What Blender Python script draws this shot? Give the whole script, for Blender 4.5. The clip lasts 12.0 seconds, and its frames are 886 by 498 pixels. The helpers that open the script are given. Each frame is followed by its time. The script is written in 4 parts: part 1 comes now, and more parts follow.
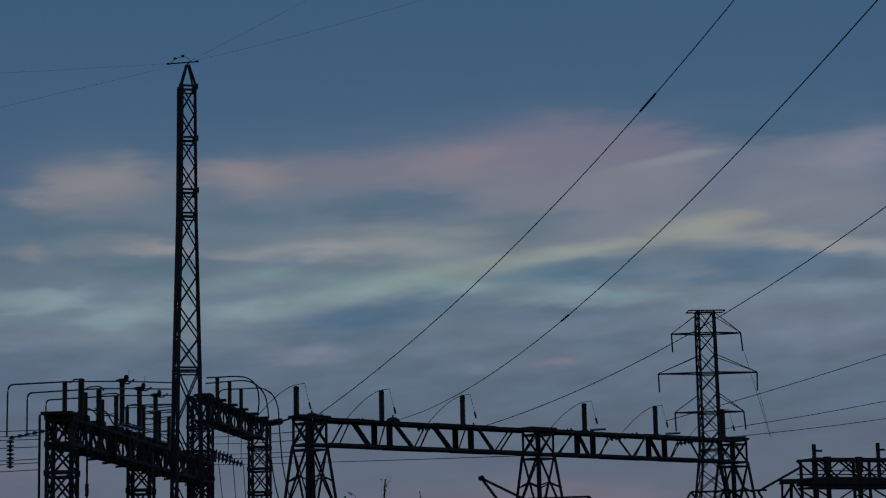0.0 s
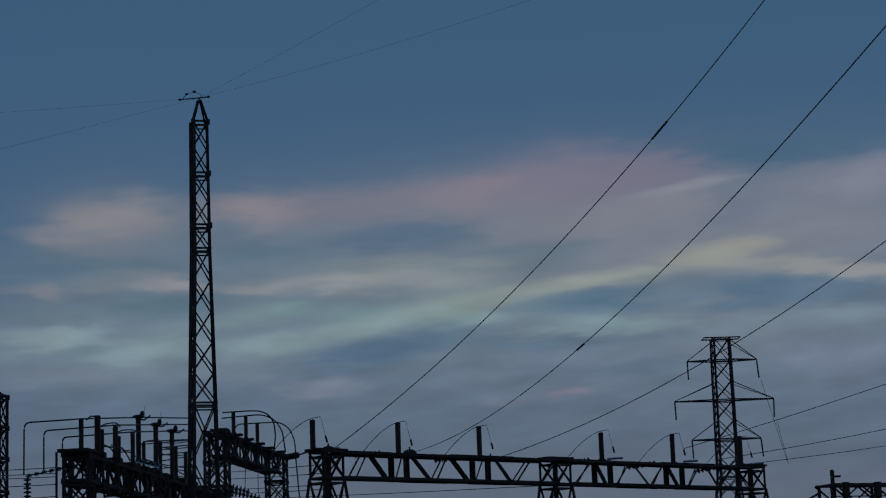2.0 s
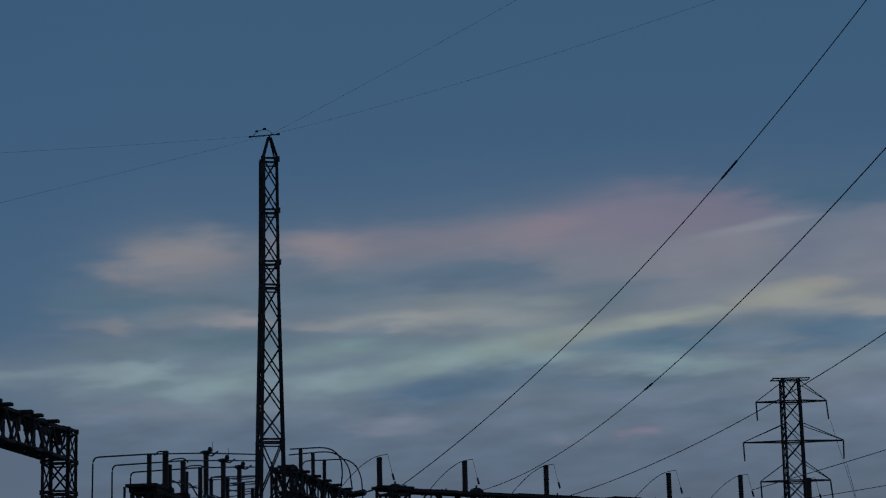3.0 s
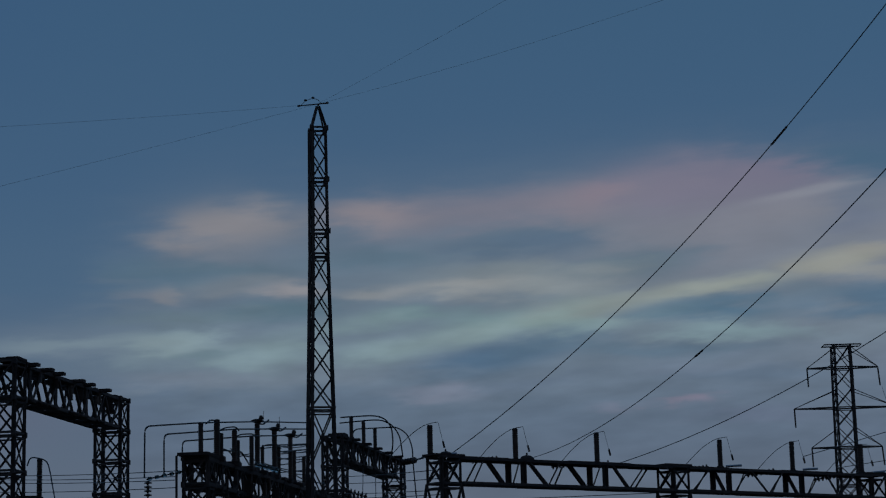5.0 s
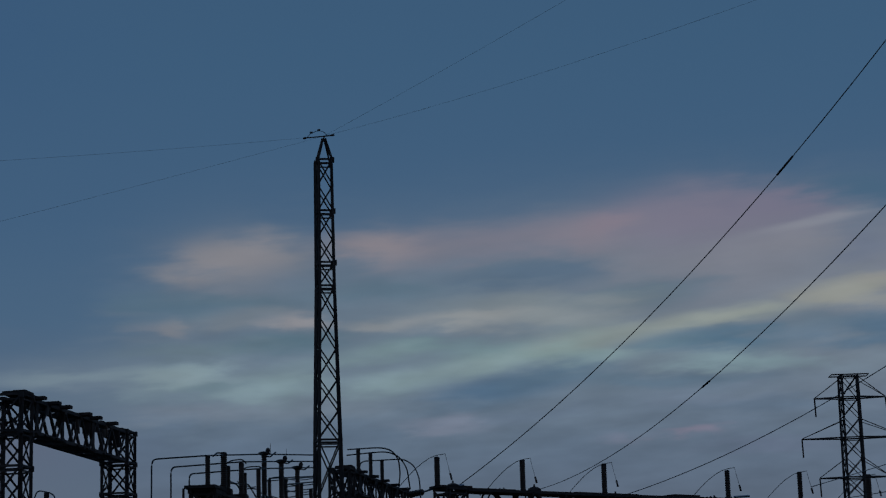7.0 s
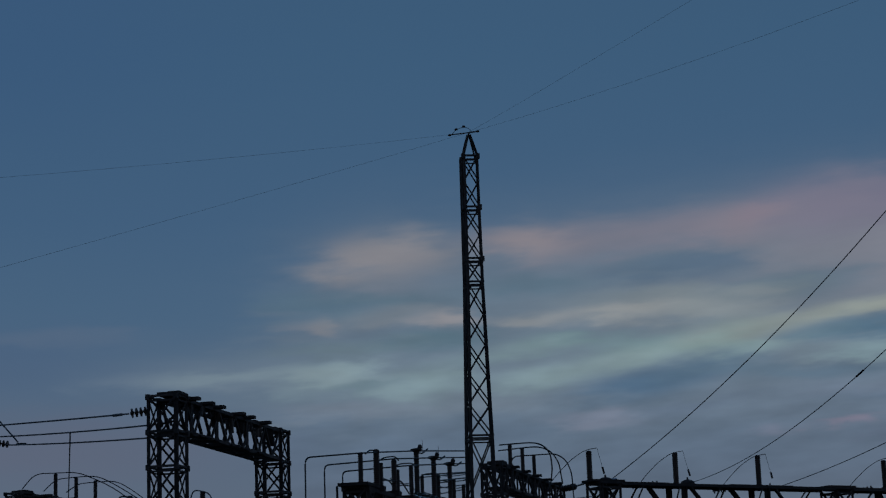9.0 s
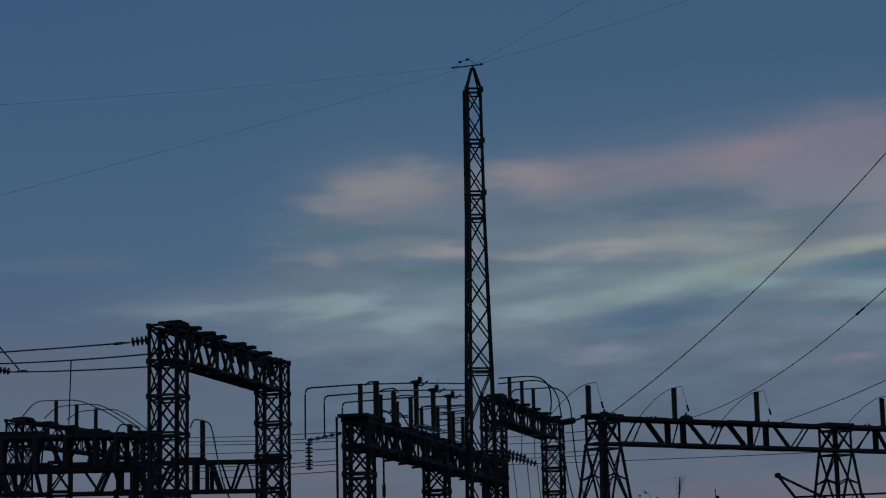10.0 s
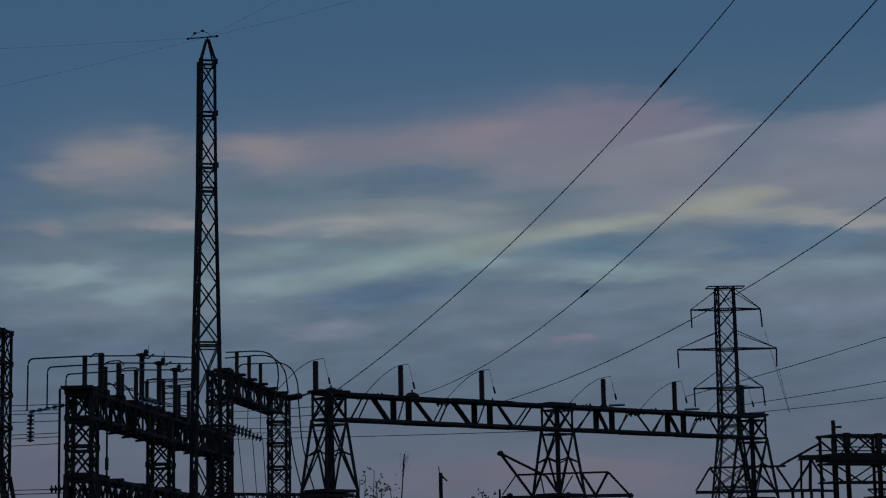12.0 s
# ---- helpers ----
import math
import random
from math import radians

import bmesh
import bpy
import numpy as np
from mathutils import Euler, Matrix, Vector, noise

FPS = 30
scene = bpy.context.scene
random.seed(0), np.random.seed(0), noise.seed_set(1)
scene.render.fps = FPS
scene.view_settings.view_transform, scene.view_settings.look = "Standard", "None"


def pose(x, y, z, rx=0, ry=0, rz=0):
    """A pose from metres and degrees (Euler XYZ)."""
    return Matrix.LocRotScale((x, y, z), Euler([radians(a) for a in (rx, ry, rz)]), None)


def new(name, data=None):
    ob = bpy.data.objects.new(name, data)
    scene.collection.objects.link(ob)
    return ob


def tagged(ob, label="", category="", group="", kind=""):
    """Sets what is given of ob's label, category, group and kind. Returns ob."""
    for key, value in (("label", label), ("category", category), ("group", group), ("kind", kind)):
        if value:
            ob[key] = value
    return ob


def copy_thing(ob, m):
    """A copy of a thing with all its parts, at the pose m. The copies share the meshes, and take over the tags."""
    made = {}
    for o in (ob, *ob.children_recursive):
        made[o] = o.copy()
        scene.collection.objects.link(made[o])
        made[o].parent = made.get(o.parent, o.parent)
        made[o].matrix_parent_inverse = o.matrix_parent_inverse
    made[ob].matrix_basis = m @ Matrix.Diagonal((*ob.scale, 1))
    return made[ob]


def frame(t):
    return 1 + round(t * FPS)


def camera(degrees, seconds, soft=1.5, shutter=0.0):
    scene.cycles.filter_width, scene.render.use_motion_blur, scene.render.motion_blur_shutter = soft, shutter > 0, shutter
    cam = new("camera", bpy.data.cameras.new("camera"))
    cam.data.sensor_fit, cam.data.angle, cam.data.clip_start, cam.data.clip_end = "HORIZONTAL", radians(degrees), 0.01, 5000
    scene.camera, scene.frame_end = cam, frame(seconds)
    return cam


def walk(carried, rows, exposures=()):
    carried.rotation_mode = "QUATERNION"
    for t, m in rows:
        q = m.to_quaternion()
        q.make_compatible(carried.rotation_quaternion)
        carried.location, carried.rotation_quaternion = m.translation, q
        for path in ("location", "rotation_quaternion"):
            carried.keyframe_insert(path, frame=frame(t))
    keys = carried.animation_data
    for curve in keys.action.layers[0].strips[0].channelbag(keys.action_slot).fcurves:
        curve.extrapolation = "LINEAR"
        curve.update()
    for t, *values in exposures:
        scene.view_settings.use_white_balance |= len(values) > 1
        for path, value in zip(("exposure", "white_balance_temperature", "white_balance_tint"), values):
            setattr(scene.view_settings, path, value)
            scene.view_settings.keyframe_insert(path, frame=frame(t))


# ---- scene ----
cam = camera(24, 12.0, soft=1.2)
# A hand-held camera that turns on the spot: seconds, tilt up, lean, heading.
EYE = 1.6
ROWS = [
    (0.0, 9.761, 1.237, -5.758),
    (0.3, 9.884, 1.102, -5.212),
    (0.5, 9.972, 0.931, -5.480),
    (0.7, 10.113, 0.786, -5.493),
    (1.0, 9.753, 0.814, -5.267),
    (1.2, 9.728, 1.104, -5.180),
    (1.5, 10.012, 1.449, -5.371),
    (1.7, 10.252, 1.744, -5.591),
    (2.0, 10.633, 2.071, -5.224),
    (2.2, 10.811, 2.000, -4.623),
    (2.5, 11.452, 1.863, -3.989),
    (2.7, 11.842, 1.763, -3.925),
    (3.0, 11.732, 1.331, -3.456),
    (3.2, 11.211, 1.290, -3.089),
    (4.8, 10.819, 1.503, -2.454),
    (5.0, 10.885, 1.390, -2.065),
    (5.2, 10.810, 1.717, -1.649),
    (5.5, 10.692, 1.862, -0.807),
    (5.7, 10.750, 1.813, -0.360),
    (6.0, 11.179, 1.532, 0.470),
    (6.2, 11.426, 1.399, 0.324),
    (6.5, 11.651, 0.993, -0.581),
    (6.7, 11.697, 1.593, -1.802),
    (7.0, 11.757, 1.606, -1.846),
    (7.2, 11.771, 1.900, -1.603),
    (7.5, 11.669, 1.826, 0.229),
    (7.7, 11.655, 1.840, 0.500),
    (9.3, 11.807, 1.797, 2.911),
    (9.5, 11.832, 1.659, 3.127),
    (9.7, 11.259, 1.464, 2.818),
    (10.0, 9.910, 1.270, 2.284),
    (10.2, 9.720, 1.262, 1.760),
    (10.5, 8.902, 1.087, 0.170),
    (10.7, 9.206, 1.277, -0.348),
    (11.0, 9.602, 1.109, -0.777),
    (11.2, 9.641, 1.291, -1.212),
    (11.5, 9.649, 1.050, -2.339),
    (11.7, 9.469, 1.256, -3.786),
    (12.0, 9.092, 1.037, -5.251),
]
walk(cam, [(t, pose(0, 0, EYE, 90 + up, lean, turn)) for t, up, lean, turn in ROWS])

# ---- sky: dusk after sunset, thin bands of iridescent cloud ----
world = bpy.data.worlds.new("dusk_sky")
scene.world = world
world.use_nodes = True
wt = world.node_tree
wt.nodes.clear()


def srgb(r, g, b):
    f = lambda c: c / 12.92 if c <= 0.04045 else ((c + 0.055) / 1.055) ** 2.4
    return (f(r / 255), f(g / 255), f(b / 255), 1.0)


def calc(tree, op, a, b=None):
    n = tree.nodes.new("ShaderNodeMath")
    n.operation = op
    for i, v in enumerate((a, b)):
        if v is None:
            continue
        if isinstance(v, (int, float)):
            n.inputs[i].default_value = v
        else:
            tree.links.new(v, n.inputs[i])
    return n.outputs[0]


coords = wt.nodes.new("ShaderNodeTexCoord")
split = wt.nodes.new("ShaderNodeSeparateXYZ")
wt.links.new(coords.outputs["Generated"], split.inputs[0])
azimuth = calc(wt, "MULTIPLY", calc(wt, "ARCTAN2", split.outputs[0], split.outputs[1]), 180 / math.pi)
height = calc(wt, "MULTIPLY", calc(wt, "ARCSINE", split.outputs[2]), 180 / math.pi)
plane = wt.nodes.new("ShaderNodeCombineXYZ")
wt.links.new(calc(wt, "MULTIPLY", azimuth, 0.30), plane.inputs[0])
wt.links.new(calc(wt, "MULTIPLY", height, 1.25), plane.inputs[1])
ripple = wt.nodes.new("ShaderNodeTexNoise")
ripple.inputs["Scale"].default_value = 1.0
ripple.inputs["Detail"].default_value = 2.0
ripple.inputs["Roughness"].default_value = 0.5
wt.links.new(plane.outputs[0], ripple.inputs["Vector"])
shift = calc(wt, "SUBTRACT", ripple.outputs[0], 0.5)
wisp_plane = wt.nodes.new("ShaderNodeCombineXYZ")
wt.links.new(calc(wt, "MULTIPLY", azimuth, 0.95), wisp_plane.inputs[0])
wt.links.new(calc(wt, "MULTIPLY", calc(wt, "SUBTRACT", height, calc(wt, "MULTIPLY", azimuth, 0.06)), 4.0), wisp_plane.inputs[1])
wisp = wt.nodes.new("ShaderNodeTexNoise")
wisp.inputs["Scale"].default_value = 1.0
wisp.inputs["Detail"].default_value = 3.0
wt.links.new(wisp_plane.outputs[0], wisp.inputs["Vector"])
shift = calc(wt, "ADD", shift, calc(wt, "MULTIPLY", calc(wt, "SUBTRACT", wisp.outputs[0], 0.5), 0.45))
az_w = calc(wt, "ADD", azimuth, calc(wt, "MULTIPLY", shift, 3.0))
el_w = calc(wt, "ADD", height, calc(wt, "MULTIPLY", shift, 0.8))

# clear sky: colour by height
ramp = wt.nodes.new("ShaderNodeValToRGB")
wt.links.new(calc(wt, "DIVIDE", height, 90), ramp.inputs[0])
stops = ramp.color_ramp.elements
stops[0].position, stops[0].color = 0.0, srgb(99, 104, 118)
stops[1].position, stops[1].color = 1.0, srgb(34, 52, 76)
for p, c in ((0.045, (92, 104, 121)), (0.075, (86, 104, 125)), (0.11, (72, 99, 126)), (0.14, (65, 94, 124)), (0.19, (60, 91, 121)), (0.45, (44, 68, 98))):
    e = stops.new(p)
    e.color = srgb(*c)

# one soft lens of cloud: how much of it stands in a direction
puff = bpy.data.node_groups.new("cloud_lens", "ShaderNodeTree")
for n in ("az", "el", "az0", "el0", "wide", "thick", "slope", "amount"):
    puff.interface.new_socket(n, in_out="INPUT", socket_type="NodeSocketFloat")
puff.interface.new_socket("fac", in_out="OUTPUT", socket_type="NodeSocketFloat")
gi, go = puff.nodes.new("NodeGroupInput"), puff.nodes.new("NodeGroupOutput")
dx = calc(puff, "SUBTRACT", gi.outputs["az"], gi.outputs["az0"])
dy = calc(puff, "SUBTRACT", calc(puff, "SUBTRACT", gi.outputs["el"], gi.outputs["el0"]), calc(puff, "MULTIPLY", dx, gi.outputs["slope"]))
ux = calc(puff, "DIVIDE", dx, gi.outputs["wide"])
uy = calc(puff, "DIVIDE", dy, gi.outputs["thick"])
rr = calc(puff, "ADD", calc(puff, "MULTIPLY", ux, ux), calc(puff, "MULTIPLY", uy, uy))
puff.links.new(calc(puff, "MULTIPLY", calc(puff, "EXPONENT", calc(puff, "MULTIPLY", calc(puff, "POWER", rr, 1.3), -1.0)), gi.outputs["amount"]), go.inputs[0])

colour = ramp.outputs[0]


def cloud(az, el, wide, thick, slope, amount, rgb):
    """One more lens of cloud over the sky so far: its middle in degrees, half width and thickness, slope, cover, colour."""
    global colour
    g = wt.nodes.new("ShaderNodeGroup")
    g.node_tree = puff
    wt.links.new(az_w, g.inputs["az"])
    wt.links.new(el_w, g.inputs["el"])
    for n, v in (("az0", az), ("el0", el), ("wide", wide), ("thick", thick), ("slope", slope), ("amount", amount)):
        g.inputs[n].default_value = v
    mix = wt.nodes.new("ShaderNodeMix")
    mix.data_type = "RGBA"
    wt.links.new(g.outputs[0], mix.inputs["Factor"])
    wt.links.new(colour, mix.inputs["A"])
    mix.inputs["B"].default_value = srgb(*rgb)
    colour = mix.outputs["Result"]


cloud(12.50, 9.57, 11.81, 2.95, -0.022, 0.85, (114, 125, 137))
cloud(2.44, 9.37, 6.68, 2.64, -0.013, 0.80, (104, 119, 133))
cloud(-3.62, 9.85, 2.95, 2.64, 0.005, 0.45, (104, 118, 132))
cloud(-4.37, 8.01, 5.13, 1.09, 0.002, 0.55, (106, 122, 136))
cloud(9.74, 11.38, 4.04, 1.48, -0.006, 0.70, (123, 124, 135))
cloud(16.42, 10.84, 3.42, 1.27, -0.008, 0.70, (120, 125, 138))
cloud(10.09, 12.42, 2.64, 0.81, -0.038, 0.75, (116, 113, 132))
cloud(-3.48, 11.30, 1.94, 0.93, 0.009, 0.55, (112, 119, 131))
cloud(-3.71, 11.62, 1.79, 0.56, 0.050, 0.88, (132, 131, 137))
cloud(0.42, 11.83, 1.55, 0.50, -0.023, 0.88, (137, 130, 136))
cloud(2.15, 11.93, 1.71, 0.56, 0.039, 0.60, (122, 120, 132))
cloud(4.05, 11.95, 1.40, 0.53, 0.042, 0.50, (126, 121, 133))
cloud(6.12, 12.04, 1.71, 0.56, 0.093, 0.72, (132, 124, 135))
cloud(6.84, 12.36, 0.93, 0.28, 0.120, 0.40, (136, 122, 135))
cloud(8.51, 12.47, 1.40, 0.59, 0.065, 0.50, (122, 118, 135))
cloud(11.68, 12.54, 1.40, 0.47, -0.123, 0.45, (116, 112, 132))
cloud(12.28, 11.96, 1.86, 0.14, 0.169, 0.60, (138, 142, 152))
cloud(11.79, 11.49, 1.71, 0.34, 0.104, 0.50, (130, 132, 142))
cloud(17.64, 12.04, 1.24, 0.62, 0.054, 0.70, (132, 133, 148))
cloud(15.71, 11.97, 1.24, 0.40, -0.009, 0.45, (122, 126, 141))
cloud(14.67, 12.89, 2.49, 0.37, -0.076, 0.80, (69, 98, 123))
cloud(17.92, 13.02, 1.40, 0.34, 0.029, 0.70, (67, 97, 123))
cloud(13.82, 11.33, 0.78, 0.50, 0.049, 0.50, (101, 112, 134))
cloud(15.95, 10.64, 1.71, 0.43, -0.055, 0.35, (124, 128, 138))
cloud(4.19, 10.94, 1.71, 0.31, 0.012, 0.85, (85, 106, 127))
cloud(5.62, 10.99, 1.24, 0.34, -0.022, 0.70, (85, 105, 126))
cloud(0.57, 10.65, 1.86, 0.30, 0.014, 0.82, (87, 109, 126))
cloud(7.50, 10.28, 1.63, 0.39, -0.008, 0.80, (90, 111, 127))
cloud(8.76, 10.40, 1.09, 0.31, 0.017, 0.40, (98, 114, 132))
cloud(-4.08, 10.38, 2.64, 0.34, 0.008, 0.85, (87, 109, 125))
cloud(-5.76, 10.21, 1.55, 0.53, 0.013, 0.65, (81, 106, 126))
cloud(4.81, 10.19, 2.95, 0.31, 0.000, 0.60, (122, 132, 137))
cloud(-5.07, 9.74, 0.59, 0.26, 0.009, 0.60, (130, 131, 136))
cloud(-3.31, 9.97, 1.24, 0.25, 0.035, 0.45, (122, 129, 136))
cloud(-1.77, 9.84, 0.96, 0.22, -0.000, 0.85, (141, 140, 145))
cloud(0.41, 9.66, 0.90, 0.20, 0.013, 0.75, (134, 139, 144))
cloud(2.76, 9.80, 1.79, 0.26, 0.026, 0.95, (140, 145, 148))
cloud(5.20, 9.79, 1.55, 0.31, -0.031, 0.70, (132, 140, 143))
cloud(6.54, 9.89, 1.09, 0.34, -0.025, 0.35, (124, 132, 136))
cloud(-2.39, 9.21, 1.63, 0.31, 0.020, 0.88, (85, 110, 125))
cloud(-4.84, 9.07, 1.71, 0.25, 0.006, 0.60, (99, 118, 127))
cloud(1.34, 9.10, 1.24, 0.23, 0.009, 0.70, (98, 122, 129))
cloud(3.07, 9.24, 0.85, 0.14, 0.015, 0.50, (102, 124, 134))
cloud(0.25, 8.92, 1.40, 0.22, 0.092, 0.55, (120, 143, 147))
cloud(3.69, 8.88, 1.86, 0.37, 0.062, 0.55, (114, 142, 145))
cloud(6.05, 9.03, 1.48, 0.47, 0.095, 0.65, (135, 148, 145))
cloud(-4.98, 8.45, 1.24, 0.28, 0.025, 0.85, (140, 163, 168))
cloud(-6.03, 8.23, 1.09, 0.37, 0.007, 0.50, (124, 146, 154))
cloud(-2.69, 8.05, 1.48, 0.43, 0.028, 0.70, (126, 148, 154))
cloud(-4.19, 8.14, 0.53, 0.14, 0.002, 0.70, (99, 121, 131))
cloud(-1.61, 8.62, 1.09, 0.19, 0.047, 0.40, (114, 136, 145))
cloud(0.63, 8.12, 1.48, 0.34, 0.089, 0.75, (129, 151, 157))
cloud(3.21, 8.52, 1.71, 0.31, 0.152, 0.80, (132, 153, 156))
cloud(5.18, 8.89, 1.09, 0.25, 0.127, 0.50, (130, 152, 152))
cloud(7.87, 9.36, 1.63, 0.25, 0.090, 0.65, (140, 150, 146))
cloud(10.00, 9.63, 1.63, 0.25, 0.054, 0.80, (145, 153, 147))
cloud(11.49, 9.83, 1.17, 0.23, 0.059, 0.32, (143, 150, 145))
cloud(13.30, 10.12, 1.32, 0.34, 0.034, 0.75, (147, 149, 140))
cloud(14.08, 10.37, 0.75, 0.16, -0.019, 0.40, (150, 148, 139))
cloud(16.65, 9.44, 2.17, 0.31, -0.074, 0.85, (142, 144, 146))
cloud(14.98, 9.77, 1.24, 0.25, -0.100, 0.50, (142, 144, 140))
cloud(3.36, 7.80, 1.86, 0.43, 0.142, 0.96, (75, 100, 124))
cloud(4.93, 8.12, 1.40, 0.31, 0.128, 0.75, (81, 105, 126))
cloud(6.50, 8.08, 1.48, 0.25, 0.006, 0.60, (89, 111, 129))
cloud(9.97, 8.98, 2.02, 0.36, -0.014, 0.92, (81, 109, 130))
cloud(8.33, 8.94, 0.93, 0.19, 0.050, 0.50, (91, 117, 131))
cloud(14.18, 9.02, 2.10, 0.40, -0.065, 0.92, (81, 107, 130))
cloud(16.32, 8.84, 1.71, 0.26, -0.051, 0.80, (87, 109, 130))
cloud(17.82, 8.68, 0.93, 0.22, -0.034, 0.60, (93, 113, 131))
cloud(12.18, 9.35, 0.93, 0.22, -0.140, 0.40, (98, 118, 134))
cloud(6.20, 8.65, 1.40, 0.25, 0.075, 0.55, (122, 148, 152))
cloud(10.27, 8.38, 2.02, 0.28, -0.034, 0.85, (124, 148, 156))
cloud(13.05, 8.08, 1.09, 0.19, -0.090, 0.40, (114, 132, 146))
cloud(16.28, 8.25, 2.17, 0.31, -0.019, 0.60, (120, 138, 151))
cloud(8.69, 7.90, 2.33, 0.26, -0.009, 0.75, (87, 109, 128))
cloud(10.85, 7.16, 2.49, 0.26, -0.033, 0.65, (89, 107, 127))
cloud(16.53, 7.09, 2.49, 0.62, -0.046, 0.45, (111, 120, 142))
cloud(9.30, 7.44, 1.71, 0.22, -0.000, 0.40, (106, 120, 140))
cloud(-1.15, 7.47, 3.11, 0.34, 0.013, 0.50, (114, 127, 141))
cloud(-4.97, 7.39, 1.86, 0.28, 0.002, 0.45, (116, 126, 140))
cloud(2.18, 6.92, 1.32, 0.23, 0.005, 0.70, (118, 126, 144))
cloud(0.24, 6.53, 2.02, 0.22, -0.011, 0.45, (89, 106, 125))
cloud(4.60, 7.16, 1.40, 0.19, 0.079, 0.35, (98, 114, 136))
cloud(6.93, 6.40, 0.70, 0.14, -0.005, 0.50, (112, 118, 137))
cloud(8.77, 6.51, 0.75, 0.12, 0.002, 0.70, (122, 118, 136))
cloud(11.27, 6.14, 1.86, 0.22, -0.033, 0.35, (102, 112, 136))
cloud(15.39, 5.61, 2.64, 0.28, -0.019, 0.35, (93, 107, 127))
cloud(-2.38, 6.78, 1.71, 0.19, -0.006, 0.40, (93, 109, 127))
cloud(-7.64, 8.51, 3.57, 0.53, 0.002, 0.45, (104, 120, 136))
cloud(-8.42, 8.34, 1.86, 0.20, 0.013, 0.75, (118, 136, 147))
cloud(-5.45, 8.40, 1.40, 0.20, 0.006, 0.75, (126, 144, 152))
cloud(-10.43, 8.27, 1.71, 0.19, 0.008, 0.50, (104, 121, 138))
cloud(-7.02, 8.10, 2.17, 0.16, -0.000, 0.35, (106, 122, 138))
cloud(-5.74, 9.71, 0.93, 0.19, -0.022, 0.50, (116, 122, 133))
cloud(-6.37, 9.37, 1.40, 0.14, -0.001, 0.30, (106, 120, 134))
cloud(-6.68, 10.07, 1.24, 0.12, 0.011, 0.25, (102, 116, 132))
cloud(9.87, 2.83, 2.8, 0.60, 0.0, 0.65, (116, 109, 124))
cloud(-5.76, 3.82, 2.0, 0.25, 0.0, 0.35, (112, 108, 121))
cloud(6.14, 2.87, 2.4, 0.50, 0.0, 0.50, (110, 104, 120))
cloud(-8.01, 2.85, 5.0, 0.85, 0.0, 0.60, (97, 97, 114))
cloud(-15.14, 17.99, 7.0, 3.6, 0.0, 0.45, (54, 84, 121))
cloud(-13.16, 6.47, 5.5, 1.0, 0.0, 0.55, (94, 98, 117))
cloud(-15.00, 8.90, 4.5, 1.1, 0.0, 0.40, (72, 92, 122))
cloud(-12.73, 9.51, 2.4, 0.25, 0.0, 0.25, (100, 112, 130))
fine = wt.nodes.new("ShaderNodeTexNoise")
fine.inputs["Scale"].default_value, fine.inputs["Detail"].default_value = 1.0, 3.0
drift = wt.nodes.new("ShaderNodeCombineXYZ")
wt.links.new(calc(wt, "MULTIPLY", azimuth, 0.42), drift.inputs[0])
wt.links.new(calc(wt, "MULTIPLY", calc(wt, "SUBTRACT", height, calc(wt, "MULTIPLY", azimuth, 0.05)), 1.5), drift.inputs[1])
wt.links.new(drift.outputs[0], fine.inputs["Vector"])
low = calc(wt, "SUBTRACT", 1.0, calc(wt, "MULTIPLY", calc(wt, "ABSOLUTE", calc(wt, "SUBTRACT", height, 7.0)), 0.17))
low = calc(wt, "MULTIPLY", calc(wt, "MAXIMUM", low, 0.0), calc(wt, "MINIMUM", calc(wt, "MAXIMUM", calc(wt, "MULTIPLY", calc(wt, "ADD", azimuth, 8.0), 0.33), 0.0), 1.0))
veil = calc(wt, "ADD", calc(wt, "MULTIPLY", calc(wt, "MULTIPLY", calc(wt, "SUBTRACT", fine.outputs[0], 0.48), 0.75), low), 1.02)
tint = wt.nodes.new("ShaderNodeVectorMath")
tint.operation = "SCALE"
wt.links.new(colour, tint.inputs[0])
wt.links.new(veil, tint.inputs["Scale"])
back = wt.nodes.new("ShaderNodeBackground")
wt.links.new(tint.outputs[0], back.inputs[0])
back.inputs[1].default_value = 1.0
wout = wt.nodes.new("ShaderNodeOutputWorld")
wt.links.new(back.outputs[0], wout.inputs[0])


